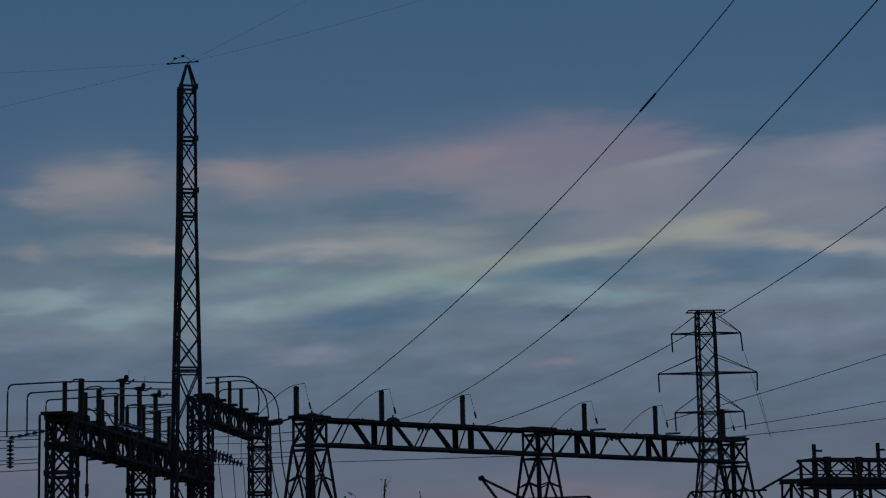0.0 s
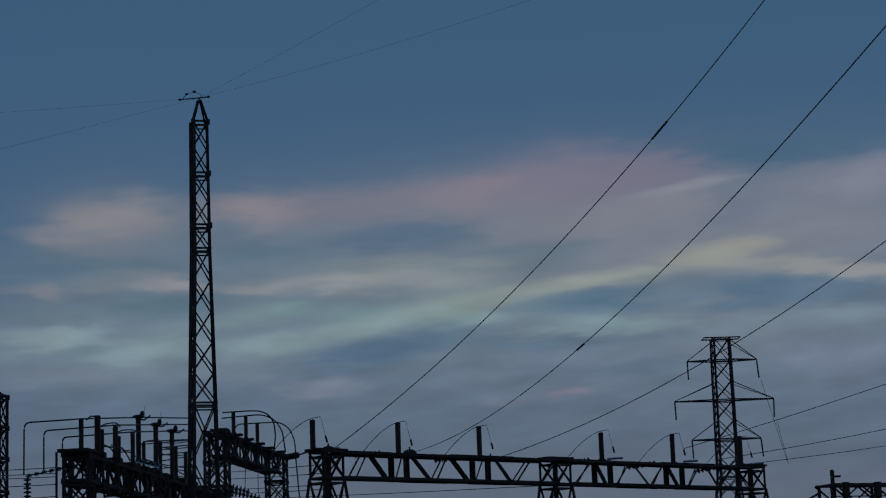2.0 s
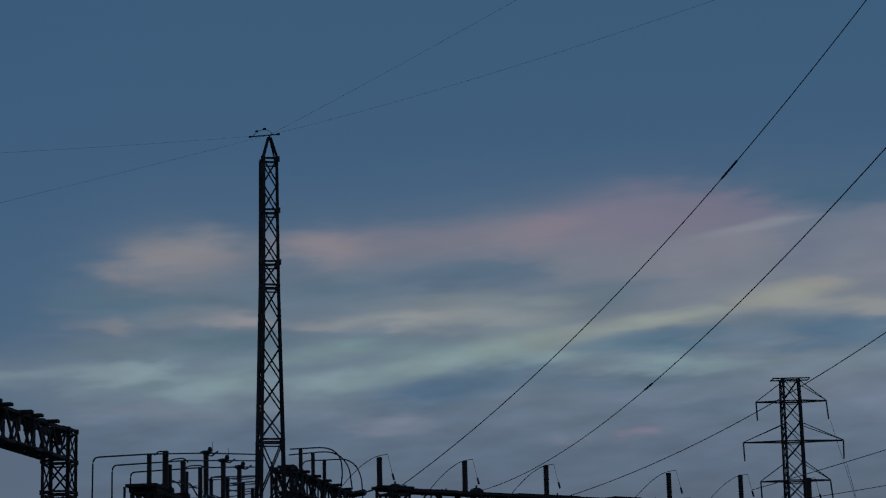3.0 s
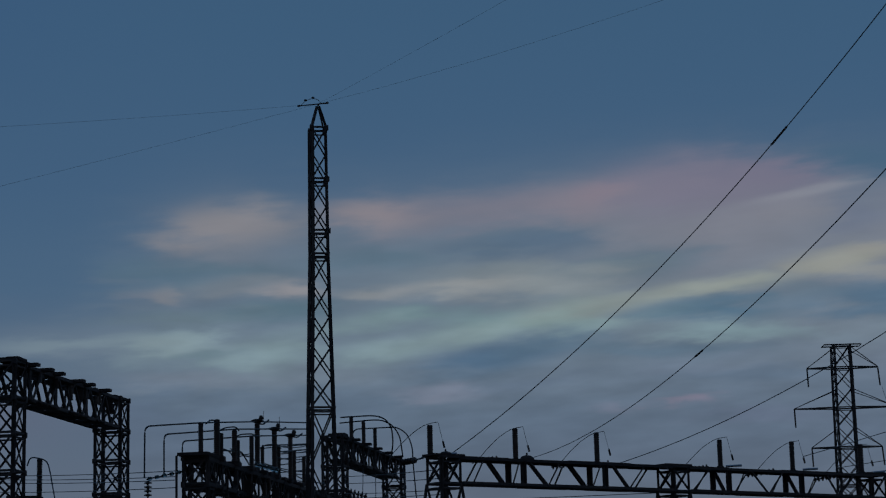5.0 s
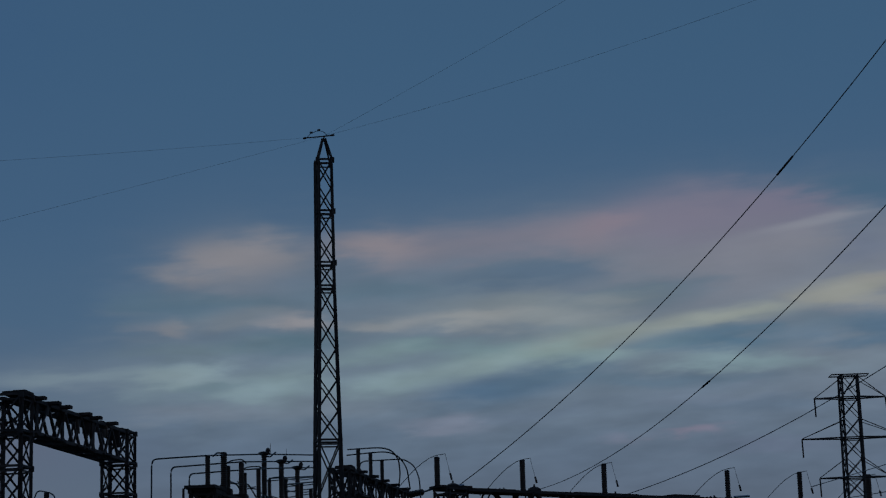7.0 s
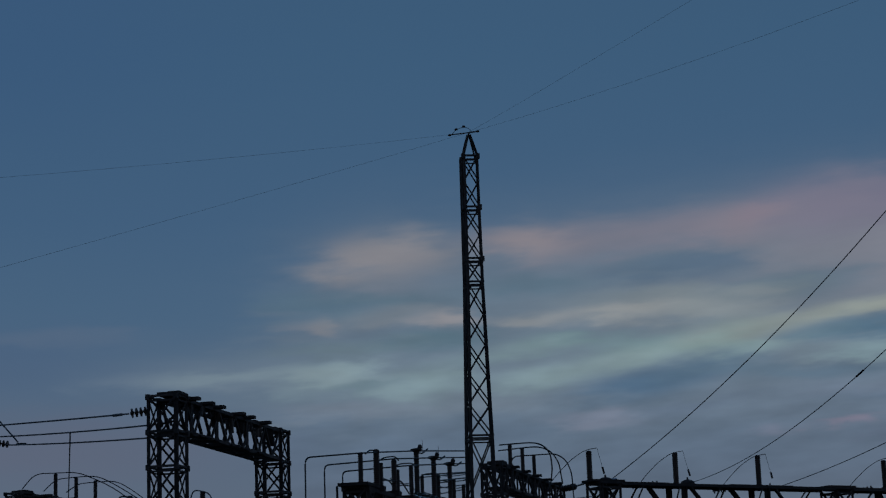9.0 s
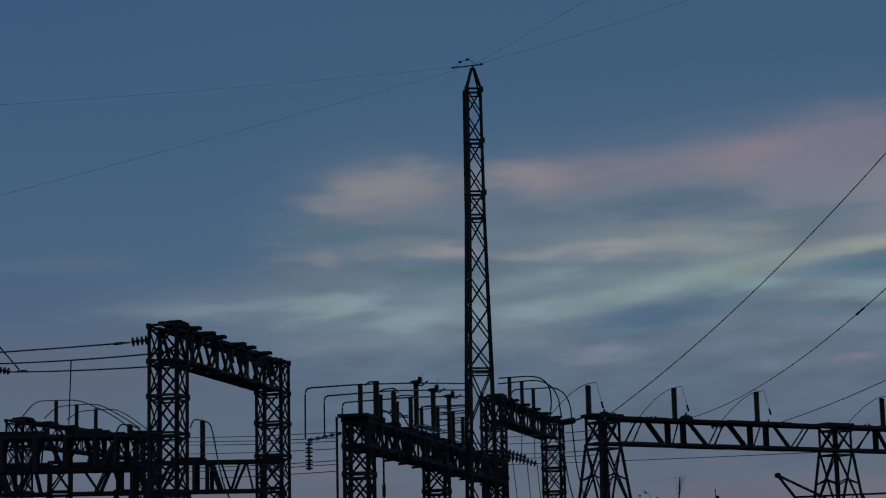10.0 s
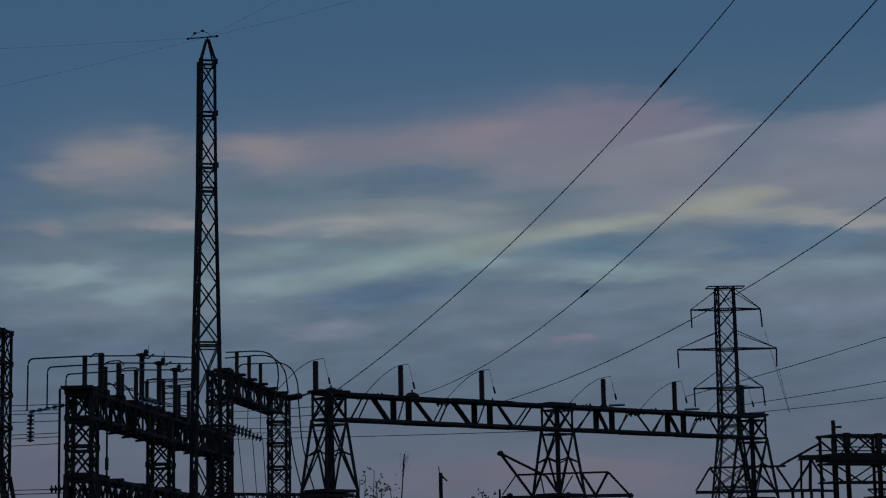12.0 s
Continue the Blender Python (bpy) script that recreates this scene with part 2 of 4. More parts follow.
# ---- materials ----
def material(name, dark, light, rough, metal=0.0, scale=6.0, bump=0.3, stretch=(1, 1, 1), fine=40.0):
    """Two colours mixed by coarse and fine noise, with wear in the gloss and a fine relief."""
    m = bpy.data.materials.new(name)
    m.use_nodes = True
    t = m.node_tree
    b = t.nodes["Principled BSDF"]
    co = t.nodes.new("ShaderNodeTexCoord")
    geo = t.nodes.new("ShaderNodeNewGeometry")
    mp = t.nodes.new("ShaderNodeMapping")
    mp.inputs["Scale"].default_value = stretch
    t.links.new(geo.outputs["Position"], mp.inputs["Vector"])
    big, small = t.nodes.new("ShaderNodeTexNoise"), t.nodes.new("ShaderNodeTexNoise")
    big.inputs["Scale"].default_value, small.inputs["Scale"].default_value = scale, fine
    big.inputs["Detail"].default_value = 4.0
    for n in (big, small):
        t.links.new(mp.outputs[0], n.inputs["Vector"])
    info = t.nodes.new("ShaderNodeObjectInfo")
    both = calc(t, "ADD", calc(t, "MULTIPLY", big.outputs[0], 0.6), calc(t, "MULTIPLY", small.outputs[0], 0.25))
    both = calc(t, "ADD", both, calc(t, "MULTIPLY", calc(t, "SUBTRACT", info.outputs["Random"], 0.5), 0.3))
    r = t.nodes.new("ShaderNodeValToRGB")
    r.color_ramp.elements[0].position, r.color_ramp.elements[0].color = 0.28, (*dark, 1)
    r.color_ramp.elements[1].position, r.color_ramp.elements[1].color = 0.68, (*light, 1)
    t.links.new(both, r.inputs[0])
    t.links.new(r.outputs[0], b.inputs["Base Color"])
    t.links.new(calc(t, "ADD", calc(t, "MULTIPLY", big.outputs[0], 0.25), rough - 0.12), b.inputs["Roughness"])
    b.inputs["Metallic"].default_value = metal
    bp = t.nodes.new("ShaderNodeBump")
    bp.inputs["Strength"].default_value = bump
    bp.inputs["Distance"].default_value = 0.01
    t.links.new(small.outputs[0], bp.inputs["Height"])
    t.links.new(bp.outputs[0], b.inputs["Normal"])
    return m


STEEL = material("weathered_steel", (0.047, 0.031, 0.027), (0.118, 0.076, 0.064), 0.75, 0.1, 3.0)
RUST = material("rusted_steel", (0.042, 0.024, 0.019), (0.10, 0.054, 0.042), 0.8, 0.1, 4.0)
PORCELAIN = material("brown_porcelain", (0.06, 0.030, 0.020), (0.11, 0.055, 0.038), 0.35, 0.0, 5.0, 0.1)
GLASS = material("glass_insulator", (0.75, 0.85, 0.82), (0.85, 0.92, 0.9), 0.13, 0.0, 5.0, 0.05)
GLASS.node_tree.nodes["Principled BSDF"].inputs["Transmission Weight"].default_value = 1.0
CABLE = material("aluminium_cable", (0.10, 0.10, 0.105), (0.20, 0.20, 0.205), 0.6, 0.3, 8.0, 0.2)
PIPE = material("busbar_aluminium", (0.05, 0.05, 0.055), (0.09, 0.09, 0.095), 0.5, 0.4, 5.0, 0.1)
BRIGHT = material("bare_aluminium", (0.55, 0.55, 0.56), (0.75, 0.75, 0.76), 0.3, 0.9, 6.0, 0.1)
WOOD = material("tarred_wood", (0.02, 0.016, 0.012), (0.06, 0.045, 0.035), 0.85, 0.0, 3.0, 0.5, (1, 1, 0.1))
EARTH = material("dark_grass", (0.025, 0.03, 0.014), (0.06, 0.062, 0.03), 0.95, 0.0, 0.6, 0.8, fine=9.0)
LEAF = material("dull_leaf", (0.03, 0.04, 0.015), (0.07, 0.08, 0.03), 0.8, 0.0, 4.0, 0.2)
STALK = material("dry_stalk", (0.04, 0.035, 0.022), (0.09, 0.075, 0.05), 0.9, 0.0, 6.0, 0.3)


# ---- building blocks ----
def part(name, bm, mat, parent, label="", m=None):
    me = bpy.data.meshes.new(name)
    bm.to_mesh(me)
    bm.free()
    me.materials.append(mat)
    ob = new(name, me)
    ob.parent = parent
    if m is not None:
        ob.matrix_basis = m
    return tagged(ob, label)


def thing(name, label, category, m=None, group="", kind=""):
    ob = new(name)
    ob.empty_display_size = 0.2
    if m is not None:
        ob.matrix_basis = m
    return tagged(ob, label, category, group, kind)


SHAPES = {}


def bar_mesh(shape, mat):
    """A bar of length 1 along z: an angle profile, a box or a round rod, 1 across."""
    key = (shape, mat.name)
    if key not in SHAPES:
        if shape == "angle":
            s = [(-0.5, -0.5), (0.5, -0.5), (0.5, -0.36), (-0.36, -0.36), (-0.36, 0.5), (-0.5, 0.5)]
        elif shape == "box":
            s = [(-0.5, -0.5), (0.5, -0.5), (0.5, 0.5), (-0.5, 0.5)]
        else:
            s = [(0.5 * math.cos(k * math.pi / 4), 0.5 * math.sin(k * math.pi / 4)) for k in range(8)]
        n = len(s)
        me = bpy.data.meshes.new(shape + "_bar")
        me.from_pydata([(x, y, z) for z in (0, 1) for x, y in s], [],
                       [[i, (i + 1) % n, n + (i + 1) % n, n + i] for i in range(n)]
                       + [list(range(n))[::-1], list(range(n, 2 * n))])
        me.materials.append(mat)
        SHAPES[key] = me
    return SHAPES[key]


def bar(name, parent, p, q, w, mat=None, shape="angle", h=None, turn=0.0):
    p, q = Vector(p), Vector(q)
    d = q - p
    ob = new(name, bar_mesh(shape, mat or STEEL))
    ob.parent = parent
    rot = d.to_track_quat("Z", "Y").to_matrix().to_4x4()
    ob.matrix_basis = Matrix.Translation(p) @ rot @ Matrix.Rotation(turn, 4, "Z") @ Matrix.Diagonal((w, h or w, d.length, 1))
    return ob


def square(cx, cy, s):
    return [Vector((cx + s / 2 * a, cy + s / 2 * b, 0)) for a, b in ((-1, -1), (1, -1), (1, 1), (-1, 1))]


def lattice(parent, cx, cy, segments, lw, bw, belts=True, gusset=0.0):
    """A square lattice column: segments of (z0, side0, z1, side1, panels). Each leg carries the bracing of one face."""
    for z0, s0, z1, s1, panels in segments:
        a = [c + Vector((0, 0, z0)) for c in square(cx, cy, s0)]
        b = [c + Vector((0, 0, z1)) for c in square(cx, cy, s1)]
        for k in range(4):
            n = (k + 1) % 4
            leg = frame_part("leg", parent, a[k], b[k], lw, turn=k * math.pi / 2)
            for i in range(panels):
                u, v = i / panels, (i + 1) / panels
                bar("brace", leg, a[k].lerp(b[k], u), a[n].lerp(b[n], v), bw)
                bar("brace", leg, a[n].lerp(b[n], u), a[k].lerp(b[k], v), bw)
            if belts:
                bar("belt", leg, b[k], b[n], bw * 1.3)
                bar("belt", leg, b[k] - Vector((0, 0, 0.16)), b[n] - Vector((0, 0, 0.16)), bw)
            if gusset:
                bar("gusset", leg, b[k] - Vector((0, 0, 0.12)), b[k] + Vector((0, 0, 0.06)), gusset, shape="box")


def frame_part(name, parent, p, q, w, turn=0.0, mat=None):
    """An angle bar as a part of full size, so that it can carry bracing of its own."""
    me = bar_mesh("angle", mat or STEEL)
    p, q = Vector(p), Vector(q)
    d = q - p
    m = Matrix.Translation(p) @ d.to_track_quat("Z", "Y").to_matrix().to_4x4() @ Matrix.Rotation(turn, 4, "Z") @ Matrix.Diagonal((w, w, d.length, 1))
    bm = bmesh.new()
    bm.from_mesh(me)
    bm.transform(m)
    return part(name, bm, mat or STEEL, parent)


def truss(parent, x0, x1, z, depth, width, panels, lw, bw, verticals=True, cy=0.0):
    """A box girder along local x, its top chord at z."""
    ys = (cy - width / 2, cy + width / 2)
    top = [frame_part("top_chord", parent, (x0, y, z), (x1, y, z), lw) for y in ys]
    low = [frame_part("bottom_chord", parent, (x0, y, z - depth), (x1, y, z - depth), lw) for y in ys]
    for i in range(panels):
        u, v = x0 + (x1 - x0) * i / panels, x0 + (x1 - x0) * (i + 1) / panels
        up = i % 2
        for y, g in zip(ys, top):
            bar("diagonal", g, (u, y, z - depth if up else z), (v, y, z if up else z - depth), bw * 1.2)
            if verticals and i:
                bar("strut", g, (u, y, z), (u, y, z - depth), bw)
        for h, g in ((z, top[0]), (z - depth, low[0])):
            bar("lacing", g, (u, ys[up], h), (v, ys[1 - up], h), bw)
            bar("lacing", g, (u, ys[0], h), (u, ys[1], h), bw)


def lathe(profile, n=10):
    bm = bmesh.new()
    rings = [[bm.verts.new((r * math.cos(2 * math.pi * k / n), r * math.sin(2 * math.pi * k / n), z)) for k in range(n)] for r, z in profile]
    for a, b in zip(rings, rings[1:]):
        for k in range(n):
            bm.faces.new((a[k], a[(k + 1) % n], b[(k + 1) % n], b[k]))
    bm.faces.new(rings[0][::-1])
    bm.faces.new(rings[-1])
    return bm


def wire(name, pts, r, mat, label, category, sag=0.0, steps=14, group="", parent=None):
    """A cable or pipe through points; sag hangs each span down."""
    path = []
    for a, b in zip(pts, pts[1:]):
        a, b = Vector(a), Vector(b)
        n = steps if sag else 1
        for i in range(n):
            p = a.lerp(b, i / n)
            p.z -= 4 * sag * (i / n) * (1 - i / n)
            path.append(p)
    path.append(Vector(pts[-1]))
    bm = bmesh.new()
    rings = []
    for i, p in enumerate(path):
        d = (path[min(i + 1, len(path) - 1)] - path[max(i - 1, 0)]).normalized()
        side = d.cross(Vector((0.03, 0.02, 1)))
        side = (side if side.length > 0.05 else d.cross(Vector((1, 0, 0)))).normalized()
        over = d.cross(side)
        rings.append([bm.verts.new(p + r * (side * math.cos(k * math.pi / 3) + over * math.sin(k * math.pi / 3))) for k in range(6)])
    for a, b in zip(rings, rings[1:]):
        for k in range(6):
            bm.faces.new((a[k], a[(k + 1) % 6], b[(k + 1) % 6], b[k]))
    bm.faces.new(rings[0][::-1])
    bm.faces.new(rings[-1])
    bmesh.ops.recalc_face_normals(bm, faces=bm.faces)
    ob = part(name, bm, mat, parent, label)
    return tagged(ob, label, category, group) if parent is None else ob


def bend(pts, r=0.35, n=4):
    """Rounds the corners of a polyline."""
    pts = [Vector(p) for p in pts]
    out = [pts[0]]
    for a, b, c in zip(pts, pts[1:], pts[2:]):
        k = min(r, (a - b).length * 0.45, (c - b).length * 0.45)
        u, v = b + (a - b).normalized() * k, b + (c - b).normalized() * k
        out += [u.lerp(b, i / n).lerp(b.lerp(v, i / n), i / n) for i in range(n + 1)]
    return out + [pts[-1]]


def post_profile(h, r, sheds):
    out = [(r * 1.25, 0.0), (r * 1.25, 0.05), (r * 0.75, 0.06)]
    step = (h - 0.14) / sheds
    for i in range(sheds):
        z = 0.07 + i * step
        out += [(r * 0.84, z), (r, z + step * 0.45), (r * 0.98, z + step * 0.6), (r * 0.84, z + step * 0.75)]
    return out + [(r * 0.72, h - 0.07)]


POSTS = {}


def post_insulator(x, y, z, h, r=0.12, label="brown ribbed porcelain post insulator on the steel girder"):
    """A ribbed porcelain post with a cast base and cap."""
    key = (round(h, 1), r)
    if key not in POSTS:
        t = thing("post_insulator", label, "insulator", pose(x, y, z), "post insulators on the girders")
        part("porcelain", lathe(post_profile(key[0], r, max(6, int(key[0] / 0.07)))), PORCELAIN, t)
        part("cap", lathe([(r * 0.9, key[0] - 0.08), (r * 0.95, key[0] - 0.02), (r * 0.6, key[0] + 0.01)]), STEEL, t, "cast iron cap")
        part("base", lathe([(r * 1.35, -0.03), (r * 1.35, 0.03), (r * 1.0, 0.06)]), STEEL, t, "cast iron base")
        POSTS[key] = t
        return t
    return copy_thing(POSTS[key], pose(x, y, z))


def disc_string(p, q, n, r=0.13, mat=None, label="string of disc insulators tied to the steelwork"):
    """A chain of cap-and-pin discs from p to q."""
    p, q = Vector(p), Vector(q)
    d = q - p
    m = Matrix.Translation(p) @ d.to_track_quat("Z", "Y").to_matrix().to_4x4()
    t = thing("insulator_string", label, "insulator", m, "disc insulator strings")
    step = d.length / n
    key = ("disc", round(r, 2), round(step, 3), (mat or PORCELAIN).name)
    bar("rod", t, (0, 0, 0), (0, 0, d.length), 0.035, STEEL, "round")
    for i in range(n):
        if key not in SHAPES:
            ob = part("disc", lathe([(r * 0.3, 0.0), (r * 0.38, step * 0.22), (r * 0.96, step * 0.28), (r, step * 0.36), (r * 0.95, step * 0.6), (r * 0.45, step * 0.7), (r * 0.3, step * 0.85)]), mat or PORCELAIN, t)
            SHAPES[key] = ob.data
        else:
            ob = new("disc", SHAPES[key])
            ob.parent = t
        ob.matrix_basis = pose(0, 0, step * i)
    return t


def frame_at(p, q):
    """A pose at p, on the ground, with local x towards q."""
    return pose(p[0], p[1], 0, 0, 0, math.degrees(math.atan2(q[1] - p[1], q[0] - p[0])))


# ---- ground ----
bm = bmesh.new()
N = 40
grid = [[bm.verts.new((x, y, 0.12 * noise.noise((x * 0.05, y * 0.05, 0)) if abs(x) < 400 and y < 400 else 0.0))
         for x in [(-1 + 2 * i / N) * abs(-1 + 2 * i / N) ** 1.2 * 3000 for i in range(N + 1)]]
        for y in [(-1 + 2 * j / N) * abs(-1 + 2 * j / N) ** 1.2 * 3000 for j in range(N + 1)]]
for j in range(N):
    for i in range(N):
        bm.faces.new((grid[j][i], grid[j][i + 1], grid[j + 1][i + 1], grid[j + 1][i]))
tagged(part("ground", bm, EARTH, None), "dark rough grass and gravel of the yard", "ground", kind="structure")


# ---- lightning mast ----
MAST = (-1.40, 72.00, 14.02)
def lightning_mast():
    t = thing("lightning_mast", "tall tapering dark steel lattice lightning mast", "mast", pose(MAST[0], MAST[1], 0, 0, 0, 8))
    top, waist, low = MAST_Z
    lattice(t, 0, 0, [(0.0, 1.09, low, 0.81, 5)], 0.135, 0.05)
    lattice(t, 0, 0, [(low, 0.81, waist, 0.575, 5)], 0.13, 0.05)
    rise = (top - waist) / 2.45
    lattice(t, 0, 0, [(waist, 0.575, waist + 0.45 * rise, 0.57, 1), (waist + 0.45 * rise, 0.57, waist + 1.45 * rise, 0.54, 2), (waist + 1.45 * rise, 0.54, top, 0.52, 2)], 0.125, 0.05, gusset=0.137)
    for c in square(0, 0, 0.50):
        bar("peak_leg", t, c + Vector((0, 0, top)), (c.x * 0.12, c.y * 0.12, top + 0.83), 0.07)
    bar("crossbar", t, (-0.62, 0.0, top + 0.83), (0.30, 0.0, top + 0.94), 0.036)
    bar("crossbar", t, (0.0, -0.4, top + 0.84), (0.0, 0.4, top + 0.88), 0.05)
    for x, z in ((-0.68, 0.82), (0.33, 0.95), (-0.44, 1.03), (-0.17, 1.13)):
        part("shackle", lathe([(0.015, -0.06), (0.04, -0.035), (0.04, 0.035), (0.015, 0.06)], 8), STEEL, t, m=pose(x, 0, top + z, 0, 85, 0))
    wire("jumper_loop", bend([(-0.60, 0, top + 0.84), (-0.44, 0.05, top + 1.03), (-0.2, 0.1, top + 1.13), (0.0, 0.1, top + 1.11), (0.14, 0.02, top + 0.93)], 0.2), 0.010, CABLE, "", "", parent=t)
    return t
MAST_Z = ((-1.40, 72.00, 19.88)[2], (-1.38, 72.00, 15.32)[2], (-1.36, 72.00, 9.90)[2])
lightning_mast()
TIP = (-1.40, 72.00, 20.79)
for q, s in (((-17.77, 50.00, 14.14), 0.12), ((-14.13, 40.00, 8.97), 0.05), ((9.09, 45.00, 19.25), 0.08), ((12.17, 45.00, 17.74), 0.25)):
    wire("stay_wire", [TIP, q], 0.0033, CABLE, "thin grey overhead stay wire fixed to the mast top", "wire", s, 24, "stay wires of the mast")


# small gear bolted along a girder: plates, stub insulators and slanting rods
def hang_gear(t, count, x0, x1, top, depth, y, seed):
    rnd = random.Random(seed)
    for i in range(count):
        x = x0 + (x1 - x0) * (i + rnd.random()) / count
        z = top - depth * rnd.uniform(0.05, 0.5)
        drop = depth * rnd.uniform(0.3, 0.6)
        lean = rnd.uniform(-0.18, 0.18)
        kind = rnd.random()
        if kind < 0.4:
            bar("gear_plate", t, (x, y, z), (x + lean, y, z - drop), rnd.uniform(0.14, 0.3), RUST, "box", 0.05)
        elif kind < 0.75:
            bar("gear_rod", t, (x, y, z), (x + lean * 2, y, z - drop), 0.06, STEEL, "round")
        else:
            bar("gear_stub", t, (x, y, z), (x + lean * 0.5, y, z - drop * 0.8), 0.15, PORCELAIN, "round")
        if i % 3 == 0:
            bar("gear_block", t, (x - 0.22, y * 0.5, top + 0.05), (x + rnd.uniform(0.1, 0.35), y * 0.5, top + rnd.uniform(0.05, 0.1)), rnd.uniform(0.25, 0.5), RUST, "box", rnd.uniform(0.08, 0.18))


# ---- tall double portal with heavy lattice columns ----
L1, L2 = (-11.75, 68.85, 11.35), (-9.53, 79.45, 11.35)
def tall_portal(p, q, h, side, label, depth=1.3, beams=(0.1, 0.3, 0.5, 0.7, 0.9), panels=10, levels=(10.0, 8.9, 7.7, 5.85, 4.3), verticals=True, gear=0):
    t = thing("lattice_portal", label, "portal", frame_at(p, q), "lattice portals of the substation")
    h -= 0.08
    length = math.hypot(q[0] - p[0], q[1] - p[1])
    a, b, c, d, e = [h - (11.35 - z) for z in levels]
    for x in (0.0, length):
        lattice(t, x, 0, [(0.0, side * 2.6, e, side * 1.5, 2), (e, side * 1.5, d, side, 1), (d, side, c, side, 2), (c, side, b, side, 1), (b, side, a, side, 1), (a, side, h, side, 1)], 0.12, 0.06, gusset=0.135)
        bar("cap_plank", t, (x - side * 0.3, 0, h + 0.08), (x + side * 0.62, 0, h + 0.08), side * 0.5, RUST, "box", 0.12)
    bar("cap_block", t, (-side * 0.35, -side * 0.36, h + 0.10), (side * 0.45, -side * 0.36, h + 0.08), side * 0.42, RUST, "box", 0.1)
    truss(t, side / 2, length - side / 2, h - 0.05, depth, side * 0.85, panels, 0.12, 0.075, verticals)
    for k, u in enumerate(beams):
        x = side * 0.5 + (length - side) * u
        bar("cross_beam", t, (x, -side * 0.85, h), (x, side * 0.5, h), 0.3, RUST, "box", 0.11)
        bar("walkway_plank", t, (x - 0.9, -0.1, h + 0.01), (x + 0.9, -0.1, h + 0.01), 0.4, RUST, "box", 0.05)
        bar("cross_beam", t, (x - 0.3, -side * 0.5, h - depth - 0.06), (x - 0.3, side * 0.5, h - depth - 0.06), 0.2, RUST, "box", 0.08)
        bar("ledge_plank", t, (x - 0.55, -side * 0.46, h - depth - 0.07), (x + 0.35, -side * 0.46, h - depth - 0.05), 0.2, RUST, "box", 0.06)
        if k % 2 == 0:
            bar("hanger_plate", t, (x + 0.3, -side * 0.43, h), (x + 0.3, -side * 0.43, h - depth), 0.24, RUST, "box", 0.05)
    hang_gear(t, gear, side * 0.6, length - side * 0.6, h, depth, -side * 0.45, 11)
    return t
tall_portal(L1, L2, 11.35, 1.0, "tall dark steel lattice portal with plank walkway on its girder", 1.08, (0.03, 0.17, 0.28, 0.49, 0.6, 0.78), 12, (10.17, 9.0, 7.75, 5.85, 4.3), False, 12)
A1, B1 = (-1.29, 95.30, 11.35), (1.56, 107.63, 11.35)
tall_portal(A1, B1, 11.35, 0.95, "tall far lattice portal with busbar posts on top", depth=0.95)
F1, F2 = (-25.76, 106.00, 11.90), (-21.47, 119.00, 11.99)
tall_portal(F1, F2, F1[2], 1.0, "far lattice portal with three bus posts on top", depth=1.2)
H1 = (-22.73, 84.00, 11.58)
portal = tall_portal(H1, (H1[0] - 9, H1[1] - 3, 0), H1[2], 1.0, "lattice portal holding tension insulator strings", beams=(0.2, 0.5, 0.8))
bar("beam_end", portal, (0.5, 0, H1[2] + 0.12), (-1.1, 0, H1[2] + 0.16), 0.5, RUST, "box", 0.26)


